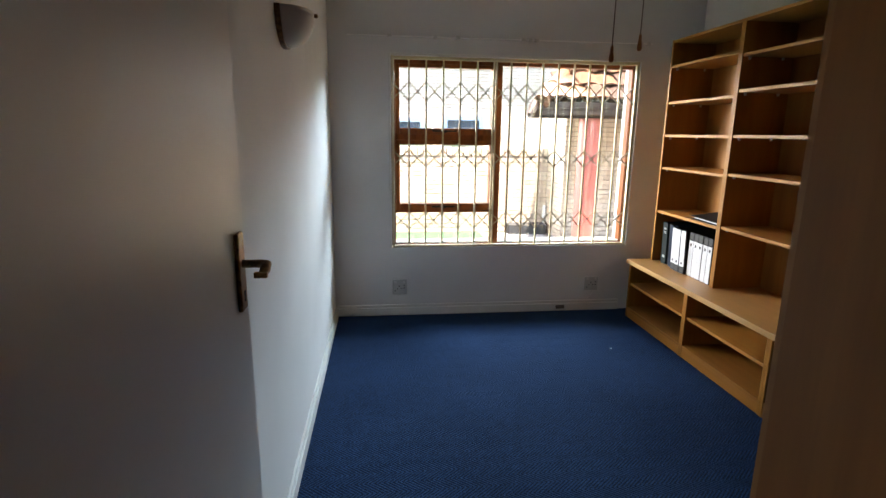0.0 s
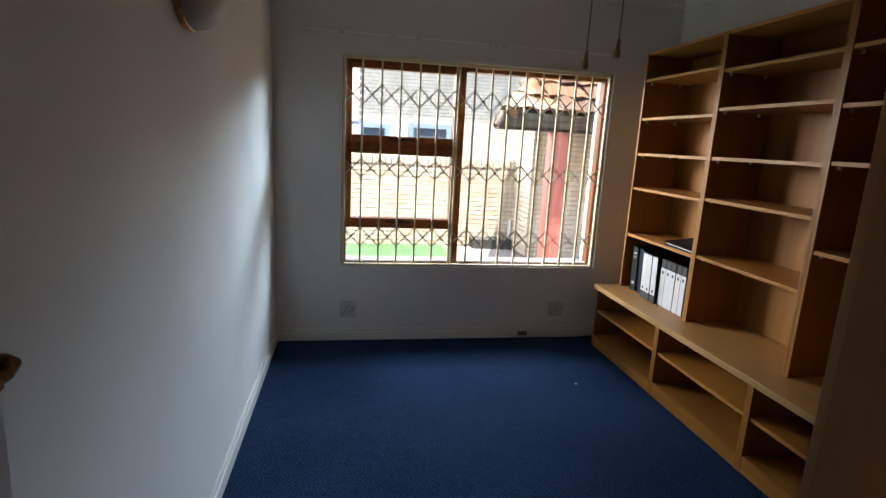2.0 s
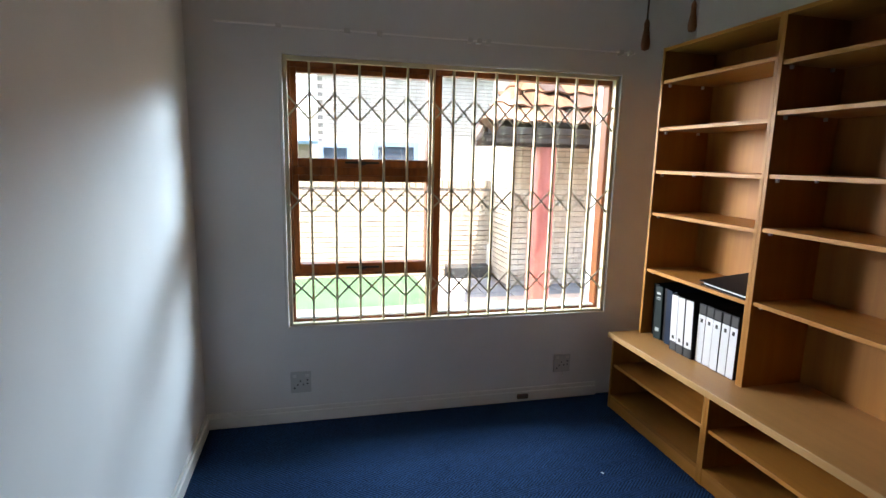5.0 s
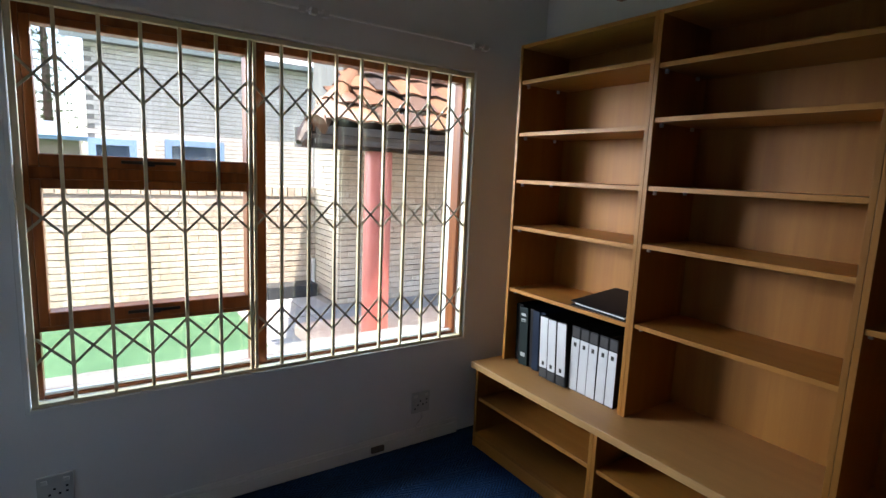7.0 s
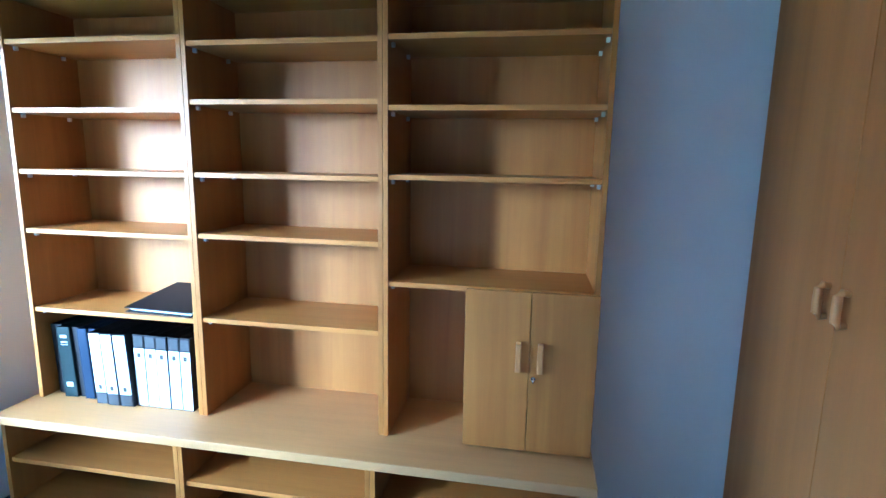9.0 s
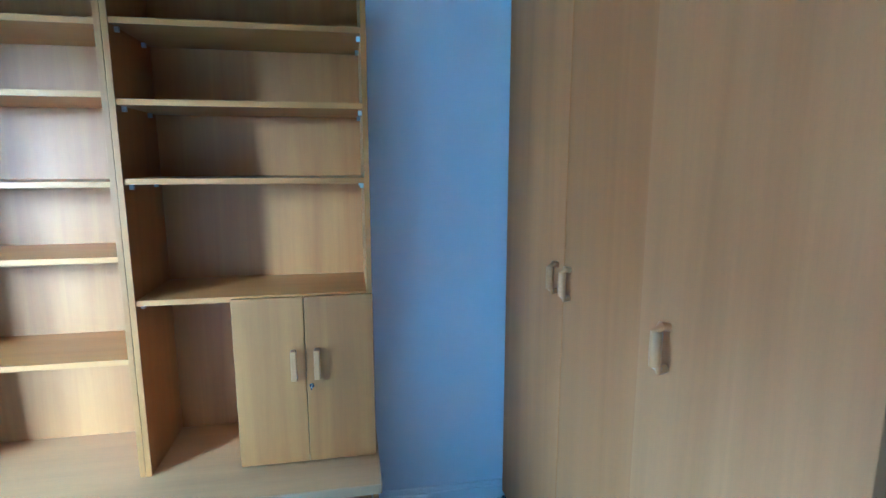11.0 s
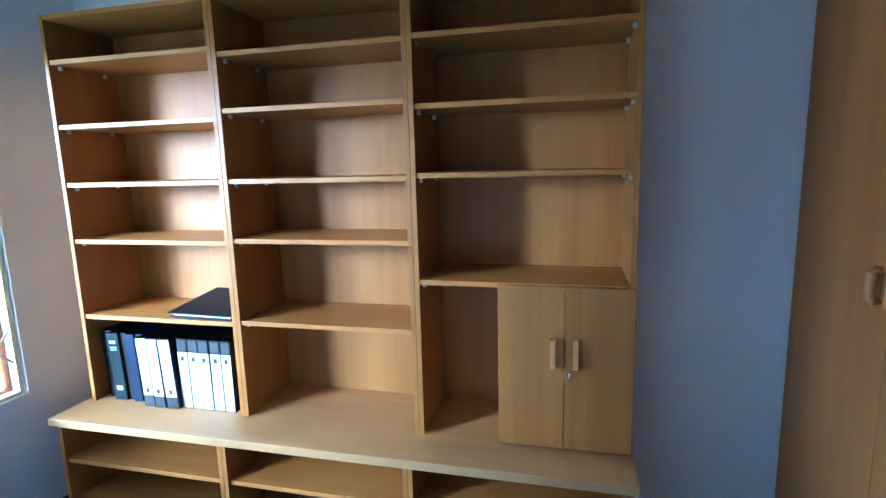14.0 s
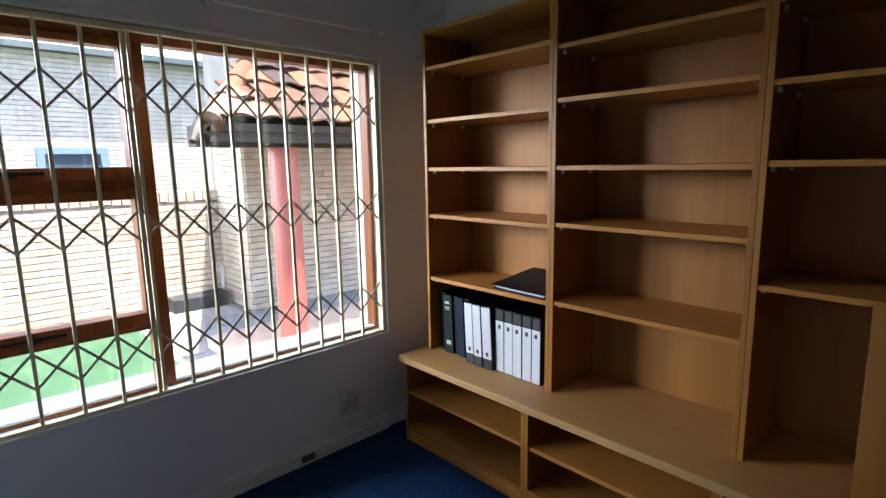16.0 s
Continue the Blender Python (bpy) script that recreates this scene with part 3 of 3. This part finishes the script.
def bookcase(y1, y0, shelves, label):
    u = thing("bookcase", label, "bookcase", "bookcases on the bench", ((UX0 + BX1) / 2, (y0 + y1) / 2, BT))
    top = 2.040
    part("side", boxed(UX0, BX1 - 0.006, y1 - T, y1 - 0.0005, BT, top, bevel=0.001), EDGE_Z, u)
    part("side", boxed(UX0, BX1 - 0.006, y0 + 0.0005, y0 + T, BT, top, bevel=0.001), EDGE_Z, u)
    part("top", boxed(UX0 + 0.001, BX1 - 0.006, y0 + T, y1 - T, top - T, top - 0.001, bevel=0.001), EDGE, u)
    part("back", boxed(BX1 - 0.016, BX1 - 0.006, y0 + T, y1 - T, BT, top - T), BEECH, u)
    for z in shelves:
        part("shelf", boxed(UX0 + 0.006, BX1 - 0.016, y0 + T, y1 - T, z - T, z, bevel=0.001), EDGE, u)
        pins(u, y0 + T, y1 - T, z - T)
    return u


bookcase(SPLIT[0] - 0.012, SPLIT[1], (1.872, 1.624, 1.394, 1.163, 0.842), "tall beech bookcase with five shelves, files on its lowest level")
bookcase(SPLIT[1], SPLIT[2], (1.850, 1.652, 1.396, 1.172, 0.850), "tall empty beech bookcase with five shelves")
bc = bookcase(SPLIT[2], SPLIT[3], (1.855, 1.632, 1.404, 1.034), "tall empty beech bookcase with a small locked cupboard at its base")
cy0, cy1, cz0, cz1 = SPLIT[3], 1.900, BT + 0.012, 1.016
part("upright", boxed(UX0 + 0.006, BX1 - 0.016, cy1 - T - 0.004, cy1 - 0.004, BT, cz1, bevel=0.001), EDGE_Z, bc)
ym = (cy0 + cy1) / 2
for a, b, hy in ((cy0, ym - 0.001, ym - 0.036), (ym + 0.001, cy1, ym + 0.036)):
    d = part("door", boxed(UX0 - 0.019, UX0 - 0.001, a, b, cz0, cz1 + 0.014, bevel=0.0015), BEECH, bc, "closed beech cupboard door")
    bm = bmesh.new()
    box(bm, UX0 - 0.048, UX0 - 0.036, hy - 0.009, hy + 0.009, 0.760, 0.860, 0.003)
    box(bm, UX0 - 0.038, UX0 - 0.019, hy - 0.008, hy + 0.008, 0.761, 0.777, 0.002), box(bm, UX0 - 0.038, UX0 - 0.019, hy - 0.008, hy + 0.008, 0.843, 0.859, 0.002)
    part("handle", bm, GRIP, d, "wooden bow handle")
lock = bmesh.new()
tube(lock, [(UX0 - 0.019, ym - 0.016, 0.734), (UX0 - 0.025, ym - 0.016, 0.734)], 0.0075, 14)
box(lock, UX0 - 0.048, UX0 - 0.026, ym - 0.018, ym - 0.014, 0.728, 0.739, 0.001)
part("lock", lock, CHROME, bc, "small chrome lock with key", True)

# ---- files and a flat folder in the first bookcase ----


def binder(y, w, kind, z=BT, lean=0.0, depth=0.285, height=0.300, x=2.098):
    """An upright lever-arch file, spine to the room."""
    label = {"white": "lever-arch file with white spine label on the bench", "navy": "dark navy lever-arch file standing on the bench",
             "green": "dark green lever-arch file standing on the bench", "black": "black lever-arch file standing on the bench",
             "upside": "white-spined lever-arch file standing upside down on the bench"}[kind]
    board = {"white": BLACKF, "upside": BLACKF, "navy": NAVY, "green": GREENF, "black": BLACKF}[kind]
    f = thing("lever_arch_file", label, "file", "lever-arch files", (0, 0, 0))
    bm = bmesh.new()
    box(bm, 0.0, depth, 0.0, 0.003, 0, height, 0.001), box(bm, 0.0, depth, w - 0.003, w, 0, height, 0.001)
    box(bm, 0.0, 0.004, 0.003, w - 0.003, 0, height, 0.001)
    part("cover", bm, board, f)
    part("paper", boxed(0.03, depth - 0.012, 0.006, w - 0.012, 0.008, height - 0.02), LABEL, f, "stack of filed paper")
    up = kind == "upside"
    if kind in ("white", "upside"):
        z0, z1 = (0.05, height - 0.004) if up else (0.004, height - 0.056)
        e = 0.004 if up else 0.002
        part("label", boxed(-0.0012, 0.0002, e, w - e, z0, z1), LABEL, f, "white spine label")
        zz = (0.004, 0.046) if up else (height - 0.050, height - 0.006)
        part("marbled_strip", boxed(-0.0010, 0.0002, 0.005, w - 0.005, *zz), GREYP, f)
        zr = 0.072 if up else height - 0.084
        part("finger_hole", boxed(-0.0026, -0.0012, w / 2 - 0.0075, w / 2 + 0.0075, zr - 0.009, zr + 0.010, bevel=0.0006), DARKP, f, "dark finger hole")
    elif kind == "green":
        foil = shader("pale_foil", (0.35, 0.38, 0.38), 0.4)
        for zz, hh in ((0.255, 0.012), (0.234, 0.006), (0.225, 0.003), (0.045, 0.02)):
            part("marking", boxed(-0.0012, 0.0002, w * 0.25, w * 0.75, zz, zz + hh), foil, f, "pale printed mark")
    f.matrix_world = pose(x, y, z, lean, 0, 0)
    return f


yy = 3.640
for kind, w, lean, dx in (("black", 0.056, -2.6, 0.03), ("green", 0.062, -2.6, 0.0), ("black", 0.034, -2.6, 0.012), ("navy", 0.044, -2.6, 0.0), ("navy", 0.034, -2.6, 0.010),
                          ("upside", 0.055, -2.8, -0.028), ("upside", 0.055, -2.8, -0.032), ("upside", 0.060, -3.0, -0.030),
                          ("white", 0.050, -0.4, -0.010), ("white", 0.050, -0.4, -0.010), ("white", 0.050, -0.4, -0.012), ("white", 0.050, 0, -0.010), ("white", 0.046, 0, -0.010)):
    yy -= w + 0.0012
    binder(yy, w, kind, BT - w * math.sin(radians(lean)), lean, x=2.098 + dx + 0.012)
fold = thing("ring_binder", "closed black ring binder lying flat on the bookcase shelf", "binder")


def wedge(x0, x1, y0, y1, za0, za1, zb0, zb1):
    """A board or block whose height goes from za at x0 to zb at x1."""
    bm = bmesh.new()
    lo = [bm.verts.new(v) for v in ((x0, y0, za0), (x1, y0, zb0), (x1, y1, zb0), (x0, y1, za0))]
    hi = [bm.verts.new(v) for v in ((x0, y0, za1), (x1, y0, zb1), (x1, y1, zb1), (x0, y1, za1))]
    for f in ((lo[3], lo[2], lo[1], lo[0]), hi, (lo[0], lo[1], hi[1], hi[0]), (lo[1], lo[2], hi[2], hi[1]), (lo[2], lo[3], hi[3], hi[2]), (lo[3], lo[0], hi[0], hi[3])):
        bm.faces.new(f)
    return bm


part("base_board", boxed(-0.145, 0.145, -0.150, 0.150, 0.0, 0.004, bevel=0.001), BLACKF, fold)
part("cover", wedge(-0.147, 0.145, -0.150, 0.150, 0.017, 0.021, 0.052, 0.056), BLACKF, fold)
part("paper", wedge(-0.128, 0.120, -0.138, 0.138, 0.0045, 0.0125, 0.0045, 0.034), LABEL, fold, "pale paper block")
part("spine", boxed(0.1455, 0.150, -0.150, 0.150, 0.0, 0.056, bevel=0.001), BLACKF, fold)
fold.matrix_world = pose(2.248, 3.105, 0.842, 0, 0, -3)

# ---- built-in wardrobe ----
RY, RF, RT = 0.884, 0.922, 0.018
rob = thing("wardrobe", "tall built-in pale wood wardrobe with three closed doors", "wardrobe", at=(1.64, 0.48, 0))
part("end_panel", boxed(0.858, 0.876, S + 0.002, RF, 0, C - 0.002, bevel=0.001), ROBE, rob)
part("end_panel", boxed(1.344, 1.362, S + 0.002, RF, 0, C - 0.002, bevel=0.001), ROBE, rob)
part("top_panel", boxed(0.877, 1.343, S + 0.002, RF - 0.02, C - 0.05, C - 0.003), ROBE, rob)
part("top_panel", boxed(1.363, E - 0.003, S + 0.002, RY - 0.02, C - 0.05, C - 0.003), ROBE, rob)
part("plinth", boxed(0.877, 1.343, RF - 0.06, RF - 0.045, 0, 0.05), ROBE, rob)
part("plinth", boxed(1.363, E - 0.003, RY - 0.06, RY - 0.045, 0, 0.05), ROBE, rob)
part("back_panel", boxed(0.877, 1.343, S + 0.002, S + 0.012, 0.05, C - 0.052), ROBE, rob)
part("back_panel", boxed(1.363, E - 0.003, S + 0.002, S + 0.012, 0.05, C - 0.052), ROBE, rob)


def pill(x, z, y):
    """A bow handle with rounded ends, standing off the door."""
    bm = bmesh.new()
    h = 0.047
    tube(bm, [(x, y, z - h + 0.006), (x, y + 0.016, z - h + 0.003), (x, y + 0.025, z - h + 0.014), (x, y + 0.026, z), (x, y + 0.025, z + h - 0.014), (x, y + 0.016, z + h - 0.003), (x, y, z + h - 0.006)], [0.009, 0.010, 0.0115, 0.0115, 0.0115, 0.010, 0.009], 12)
    return bm


for a, b, hx, fy in ((1.364, 1.840, 1.796, RY), (1.843, E - 0.004, 1.888, RY), (0.859, 1.361, 1.262, RF)):
    d = part("door", boxed(a, b, fy, fy + RT, 0.03, C - 0.012, bevel=0.0015), ROBE_B if fy == RF else ROBE, rob, "closed wardrobe door")
    part("handle", pill(hx, 1.100, fy + RT), GRIP, d, "rounded wooden bow handle", True)

# ---- crumb on the carpet ----
tagged(part("paper_scrap", boxed(-0.004, 0.004, -0.007, 0.007, 0, 0.003, bevel=0.001), LABEL, None, "tiny white paper scrap on the carpet"), "", "paper scrap").matrix_world = pose(1.534, 3.078, 0.0, 0, 0, 20)

# ---- outside: ground, lawn, paving, platform, pillar, porch roof, walls ----
G = -0.05
structure("ground", boxed(-400, 400, 4.11, 800, G - 0.3, G - 0.02), GRASS, "green lawn outside the window", "lawn")
structure("lawn", boxed(-8, 1.46, 4.11, 7.55, G - 0.02, G), GRASS, "short green lawn outside the window", "lawn")
pav = structure("paving", boxed(1.46, 6.0, 4.11, 7.6, G - 0.02, G - 0.006), MORTAR, "grey concrete paving outside the window", "paving")
plat = structure("porch_step", boxed(1.74, 6.0, 4.7, 6.05, G - 0.02, 0.045, bevel=0.01), SCREED, "low pale peach screeded porch step", "step")
pil = thing("porch_pillar", "round red-painted porch pillar on the low step", "pillar", at=(2.265, 5.54, 0.045))
part("shaft", tube(bmesh.new(), [(2.265, 5.54, 0.045), (2.265, 5.54, 0.8), (2.265, 5.54, 1.555)], 0.112, 28), PILLAR, pil, "", True)
house = thing("porch_roof", "clay-tiled porch roof with dark timber eaves", "roof", at=(2.9, 6.0, 1.55))
part("beam", boxed(1.60, 5.6, 5.46, 5.62, 1.555, 1.70, bevel=0.004), FASCIA, house, "dark roof beam")
part("fascia", boxed(1.64, 5.6, 5.28, 5.305, 1.58, 1.71, bevel=0.003), FASCIA, house, "dark timber fascia")
bm = bmesh.new()
A, B, D2, C2, E2 = [bm.verts.new(v) for v in ((1.60, 5.27, 1.64), (5.8, 5.27, 1.70), (5.8, 7.6, 3.35), (3.28, 7.25, 3.1), (2.60, 8.0, 1.68))]
bm.faces.new((A, B, D2, C2)), bm.faces.new((A, C2, E2))
deck = part("deck", bm, FASCIA, house, "dark roof underside")
dm = deck.modifiers.new("thickness", "SOLIDIFY")
dm.thickness = 0.03
part("hip_tail", tube(bmesh.new(), [(1.50, 5.22, 1.575), (1.545, 5.27, 1.63), (1.64, 5.38, 1.76)], [0.02, 0.045, 0.04], 8), FASCIA, house, "dark curled hip rafter end")

# unseen overhang added to cut steep sky light and darken the carpet
structure("eaves", boxed(-3.0, 3.4, 4.11, 4.70, 2.40, 2.52, bevel=0.006), FASCIA, "unseen dark timber eaves added to keep steep sky light off the window", "eaves")

# neighbouring house
nb = thing("neighbour_house", "pale brick neighbouring house with blue window frames", "house", at=(2.5, 11, G))
part("wall", boxed(0.30, 9.0, 10.52, 10.8, G, 3.02), MORTAR, nb)
bm = bmesh.new()
vs = [bm.verts.new(v) for v in ((0.05, 10.25, 3.02), (9.2, 10.25, 3.02), (9.2, 14, 4.9), (0.05, 14, 4.9))]
bm.faces.new(vs)
rf = part("roof", bm, ROOFS, nb, "pale sheet roof")
rm = rf.modifiers.new("thickness", "SOLIDIFY")
rm.thickness = 0.08
for x0, x1, z0, z1 in ((0.30, 0.88, 1.20, 1.68), (1.24, 2.06, 1.18, 1.72)):
    bm = bmesh.new()
    box(bm, x0, x1, 10.44, 10.50, z1 - 0.09, z1), box(bm, x0, x0 + 0.09, 10.44, 10.50, z0, z1 - 0.09), box(bm, x1 - 0.09, x1, 10.44, 10.50, z0, z1 - 0.09)
    box(bm, x0 + 0.09, x1 - 0.09, 10.44, 10.50, z0, z0 + 0.07)
    w = part("window", bm, BLUEF, nb, "blue-framed window")
    part("pane", boxed(x0 + 0.09, x1 - 0.09, 10.47, 10.48, z0 + 0.07, z1 - 0.09), DARKG, w)
part("downpipe", tube(bmesh.new(), [(1.06, 10.40, G), (1.06, 10.40, 1.72)], 0.045, 10), PLASTIC, nb, "white downpipe", True)

far = thing("far_house", "distant house with a blue roof", "house", at=(-2.5, 18, G))
part("wall", boxed(-6, 0.1, 18, 22, G, 1.93), masonry("pink_render", [(0.45, 0.30, 0.26), (0.45, 0.30, 0.26)]), far)
bm = bmesh.new()
vs = [bm.verts.new(v) for v in ((-6.4, 17.6, 1.90), (0.4, 17.6, 1.90), (-0.4, 20, 2.35), (-5.6, 20, 2.35))]
bm.faces.new(vs)
rf = part("roof", bm, BLUEF, far, "dull blue roof")
rm = rf.modifiers.new("thickness", "SOLIDIFY")
rm.thickness = 0.1

tree = thing("pine_tree", "tall tiered pine tree beyond the houses", "tree", at=(-0.7, 22, G))
part("trunk", tube(bmesh.new(), [(-0.7, 22, G), (-0.68, 22, 4), (-0.7, 22, 8.2)], [0.16, 0.11, 0.02], 10), BARK, tree)
rng = random.Random(4)
bm = bmesh.new()
for tier in range(26):
    z = 1.8 + tier * 0.25
    reach = 1.5 * (1 - (z - 1.0) / 7.8) + 0.15
    for k in range(9):
        a = rng.random() * 6.283
        r = reach * rng.uniform(0.6, 1.05)
        for s in range(7):
            q = r * (s + 1) / 7
            c = Vector((-0.7 + q * math.cos(a), 22 + q * math.sin(a), z + 0.10 * q * q - 0.04 + rng.uniform(-0.03, 0.03)))
            for _ in range(3):
                u = Vector((rng.uniform(-1, 1), rng.uniform(-1, 1), rng.uniform(-0.2, 0.5))).normalized() * rng.uniform(0.08, 0.17)
                w = u.cross(Vector((0, 0, 1))).normalized() * 0.025
                bm.faces.new([bm.verts.new(c + p) for p in (-u * 0.2 - w, -u * 0.2 + w, u)])
part("crown", bm, LEAF, tree)

# dark block put in for the shade and dark gap at the wall foot
dr = thing("shade_block", "low dark block standing in for shade against the boundary wall", "drain box", at=(2.0, 7.4, G))
part("body", boxed(1.86, 2.42, 7.30, 7.54, G - 0.005, 0.09, bevel=0.01), shader("shade_block_dark", (0.03, 0.033, 0.036), 0.7), dr)


# ---- pieces: bricks, tiles, pavers ----
def brick_mesh(name, w, h, d, material):
    return mesh_of(name, boxed(-w / 2, w / 2, -d / 2, d / 2, -h / 2, h / 2, bevel=0.0), material)


BW, BH, BD, JT, HJ = 0.177, 0.0555, 0.04, 0.0085, 0.0035
B_FULL, B_HALF = brick_mesh("brick", BW, BH, BD, BRICK), brick_mesh("half_brick", BW / 2 - HJ / 2, BH, BD, BRICK)


def lay(parent, origin, along, length, z0, z1, prng):
    """Stretcher-bond facing bricks, proud of the mortar by a few millimetres; along is a unit vector in plan."""
    ang = math.degrees(math.atan2(along[1], along[0]))
    for r in range(int((z1 - z0) / (BH + JT))):
        z = z0 + r * (BH + JT) + BH / 2 + JT / 2
        u = (BW + HJ) / 2 if r % 2 == 0 else 0.0
        if r % 2 == 0:
            hb = new("half_brick", B_HALF)
            hb.parent, hb.matrix_parent_inverse = parent, parent.matrix_world.inverted()
            hw = (BW - HJ) / 4
            hb.matrix_world = pose(origin[0] + along[0] * hw, origin[1] + along[1] * hw, z, 0, 0, ang)
        while u + BW < length + 0.005:
            ob = new("brick", B_FULL)
            j = prng.uniform(-0.0025, 0.0025)
            ob.parent = parent
            ob.matrix_parent_inverse = parent.matrix_world.inverted()
            ob.matrix_world = pose(origin[0] + along[0] * (u + BW / 2) + along[1] * j, origin[1] + along[1] * (u + BW / 2) - along[0] * j, z, 0, 0, ang + prng.uniform(-0.3, 0.3))
            u += BW + HJ
        if length - u > BW / 2 - 0.02:
            hb = new("half_brick", B_HALF)
            hb.parent, hb.matrix_parent_inverse = parent, parent.matrix_world.inverted()
            hw = u + (BW - HJ) / 4
            hb.matrix_world = pose(origin[0] + along[0] * hw, origin[1] + along[1] * hw, z, 0, 0, ang)


prng = random.Random(11)
bw = structure("boundary_wall", boxed(-9.0, 2.47, 7.56, 7.74, G - 0.02, 1.07), MORTAR, "pale face-brick boundary wall with a soldier-course top", "wall")
lay(bw, (-1.4, 7.555), (1, 0), 3.88, G, 1.06, prng)
CAP = brick_mesh("soldier_brick", 0.073, 0.105, 0.21, BRICK)
for i in range(46):
    ob = new("soldier_brick", CAP)
    ob.parent = bw
    ob.matrix_world = pose(-1.4 + i * 0.0845 + 0.04, 7.65, 1.125 + prng.uniform(-0.004, 0.004))
rw = structure("porch_wall", boxed(2.50, 6.0, 6.86, 7.1, G - 0.02, 3.2), MORTAR, "face-brick wall behind the porch", "wall")
lay(rw, (2.495, 6.85), (1, 0), 2.4, G, 2.2, prng)
rt = structure("porch_wall_return", boxed(2.50, 2.72, 7.1, 7.72, G - 0.02, 3.2), MORTAR, "face-brick return wall beside the porch", "wall")
lay(rt, (2.49, 7.56), (0, -1), 0.7205, G, 2.2, prng)
BF = bmesh.new()
for r in range(47):
    z = G + r * 0.064 + 0.032
    u = 0.3 + (0.09 if r % 2 else 0)
    while u < 5.2:
        box(BF, u, u + BW, 10.505, 10.525, z - BH / 2, z + BH / 2)
        u += BW + HJ
tagged(part("brickwork", BF, BRICK_P, nb, "pale face brickwork"), kind="stuff")
dp = bmesh.new()
tube(dp, [(2.44, 7.50, G), (2.44, 7.50, 0.35)], 0.025, 8)
tagged(part("drain_pipe", dp, PLASTIC, None, "short white pipe in the corner of the brick walls", True), "", "pipe")

P_MESH = mesh_of("paver", boxed(-0.147, 0.147, -0.147, 0.147, -0.02, 0.0, bevel=0.006), PAVER)
for i in range(15):
    for j in range(11):
        x, y = 1.62 + i * 0.303, 4.28 + j * 0.303
        if x > 4.4 or (x > 1.62 and 4.6 < y < 5.95) or y > 7.4 or (x > 2.4 and y > 6.75):
            continue
        ob = new("paver", P_MESH)
        ob.parent = pav
        ob.matrix_world = pose(x, y, G + prng.uniform(-0.002, 0.003), prng.uniform(-0.4, 0.4), prng.uniform(-0.4, 0.4), prng.uniform(-0.6, 0.6))

# roof tiles: wavy clay pans in overlapping courses on the front slope
TW, TL = 0.225, 0.27
bm = bmesh.new()
prof = [(-0.5 + k / 10.0) for k in range(11)]
rows = []
for yy2, lift in ((0.0, 0.034), (TL + 0.05, 0.0)):
    for dz in (0.0, -0.014):
        rows.append([bm.verts.new((p * TW * 1.06, yy2, lift + dz + 0.010 * math.cos(2 * math.pi * p * 1.0))) for p in prof])
top0, bot0, top1, bot1 = rows
for k in range(10):
    bm.faces.new((top0[k], top0[k + 1], top1[k + 1], top1[k])), bm.faces.new((bot0[k + 1], bot0[k], bot1[k], bot1[k + 1]))
    bm.faces.new((bot0[k], bot0[k + 1], top0[k + 1], top0[k])), bm.faces.new((top1[k], top1[k + 1], bot1[k + 1], bot1[k]))
bmesh.ops.recalc_face_normals(bm, faces=bm.faces)
TMESH = mesh_of("roof_tile", bm, TILE, True)
slope = math.atan2(3.45 - 1.80, 7.6 - 5.27)
for r in range(11):
    s = r * TL
    y, z = 5.22 + s * math.cos(slope), 1.725 + s * math.sin(slope)
    x = 1.68 + s * math.cos(slope) * 0.84 + (0.0 if r % 2 else 0.02)
    while x < 4.6:
        ob = new("roof_tile", TMESH)
        ob.parent = house
        ob.matrix_parent_inverse = house.matrix_world.inverted()
        ob.matrix_world = pose(x + TW / 2, y, z + prng.uniform(-0.006, 0.008), math.degrees(slope) + prng.uniform(-3, 3), prng.uniform(-3, 3), prng.uniform(-4, 4))
        x += TW
RIDGE = bmesh.new()
tube(RIDGE, [(0, 0, 0), (0.36, 0, 0)], [0.085, 0.07], 10)
RM = mesh_of("hip_tile", RIDGE, TILE, True)
hip0, hip1 = Vector((1.64, 5.28, 1.70)), Vector((3.30, 7.25, 3.17))
hd = (hip1 - hip0).normalized()
hp = math.degrees(math.asin(hd.z))
hy = math.degrees(math.atan2(hd.y, hd.x))
for k in range(8):
    ob = new("hip_tile", RM)
    ob.parent = house
    ob.matrix_parent_inverse = house.matrix_world.inverted()
    ob.matrix_world = Matrix.Translation(hip0 + hd * (0.33 * k)) @ pose(0, 0, 0, 0, 0, hy) @ pose(0, 0, 0, 0, -hp, 0)
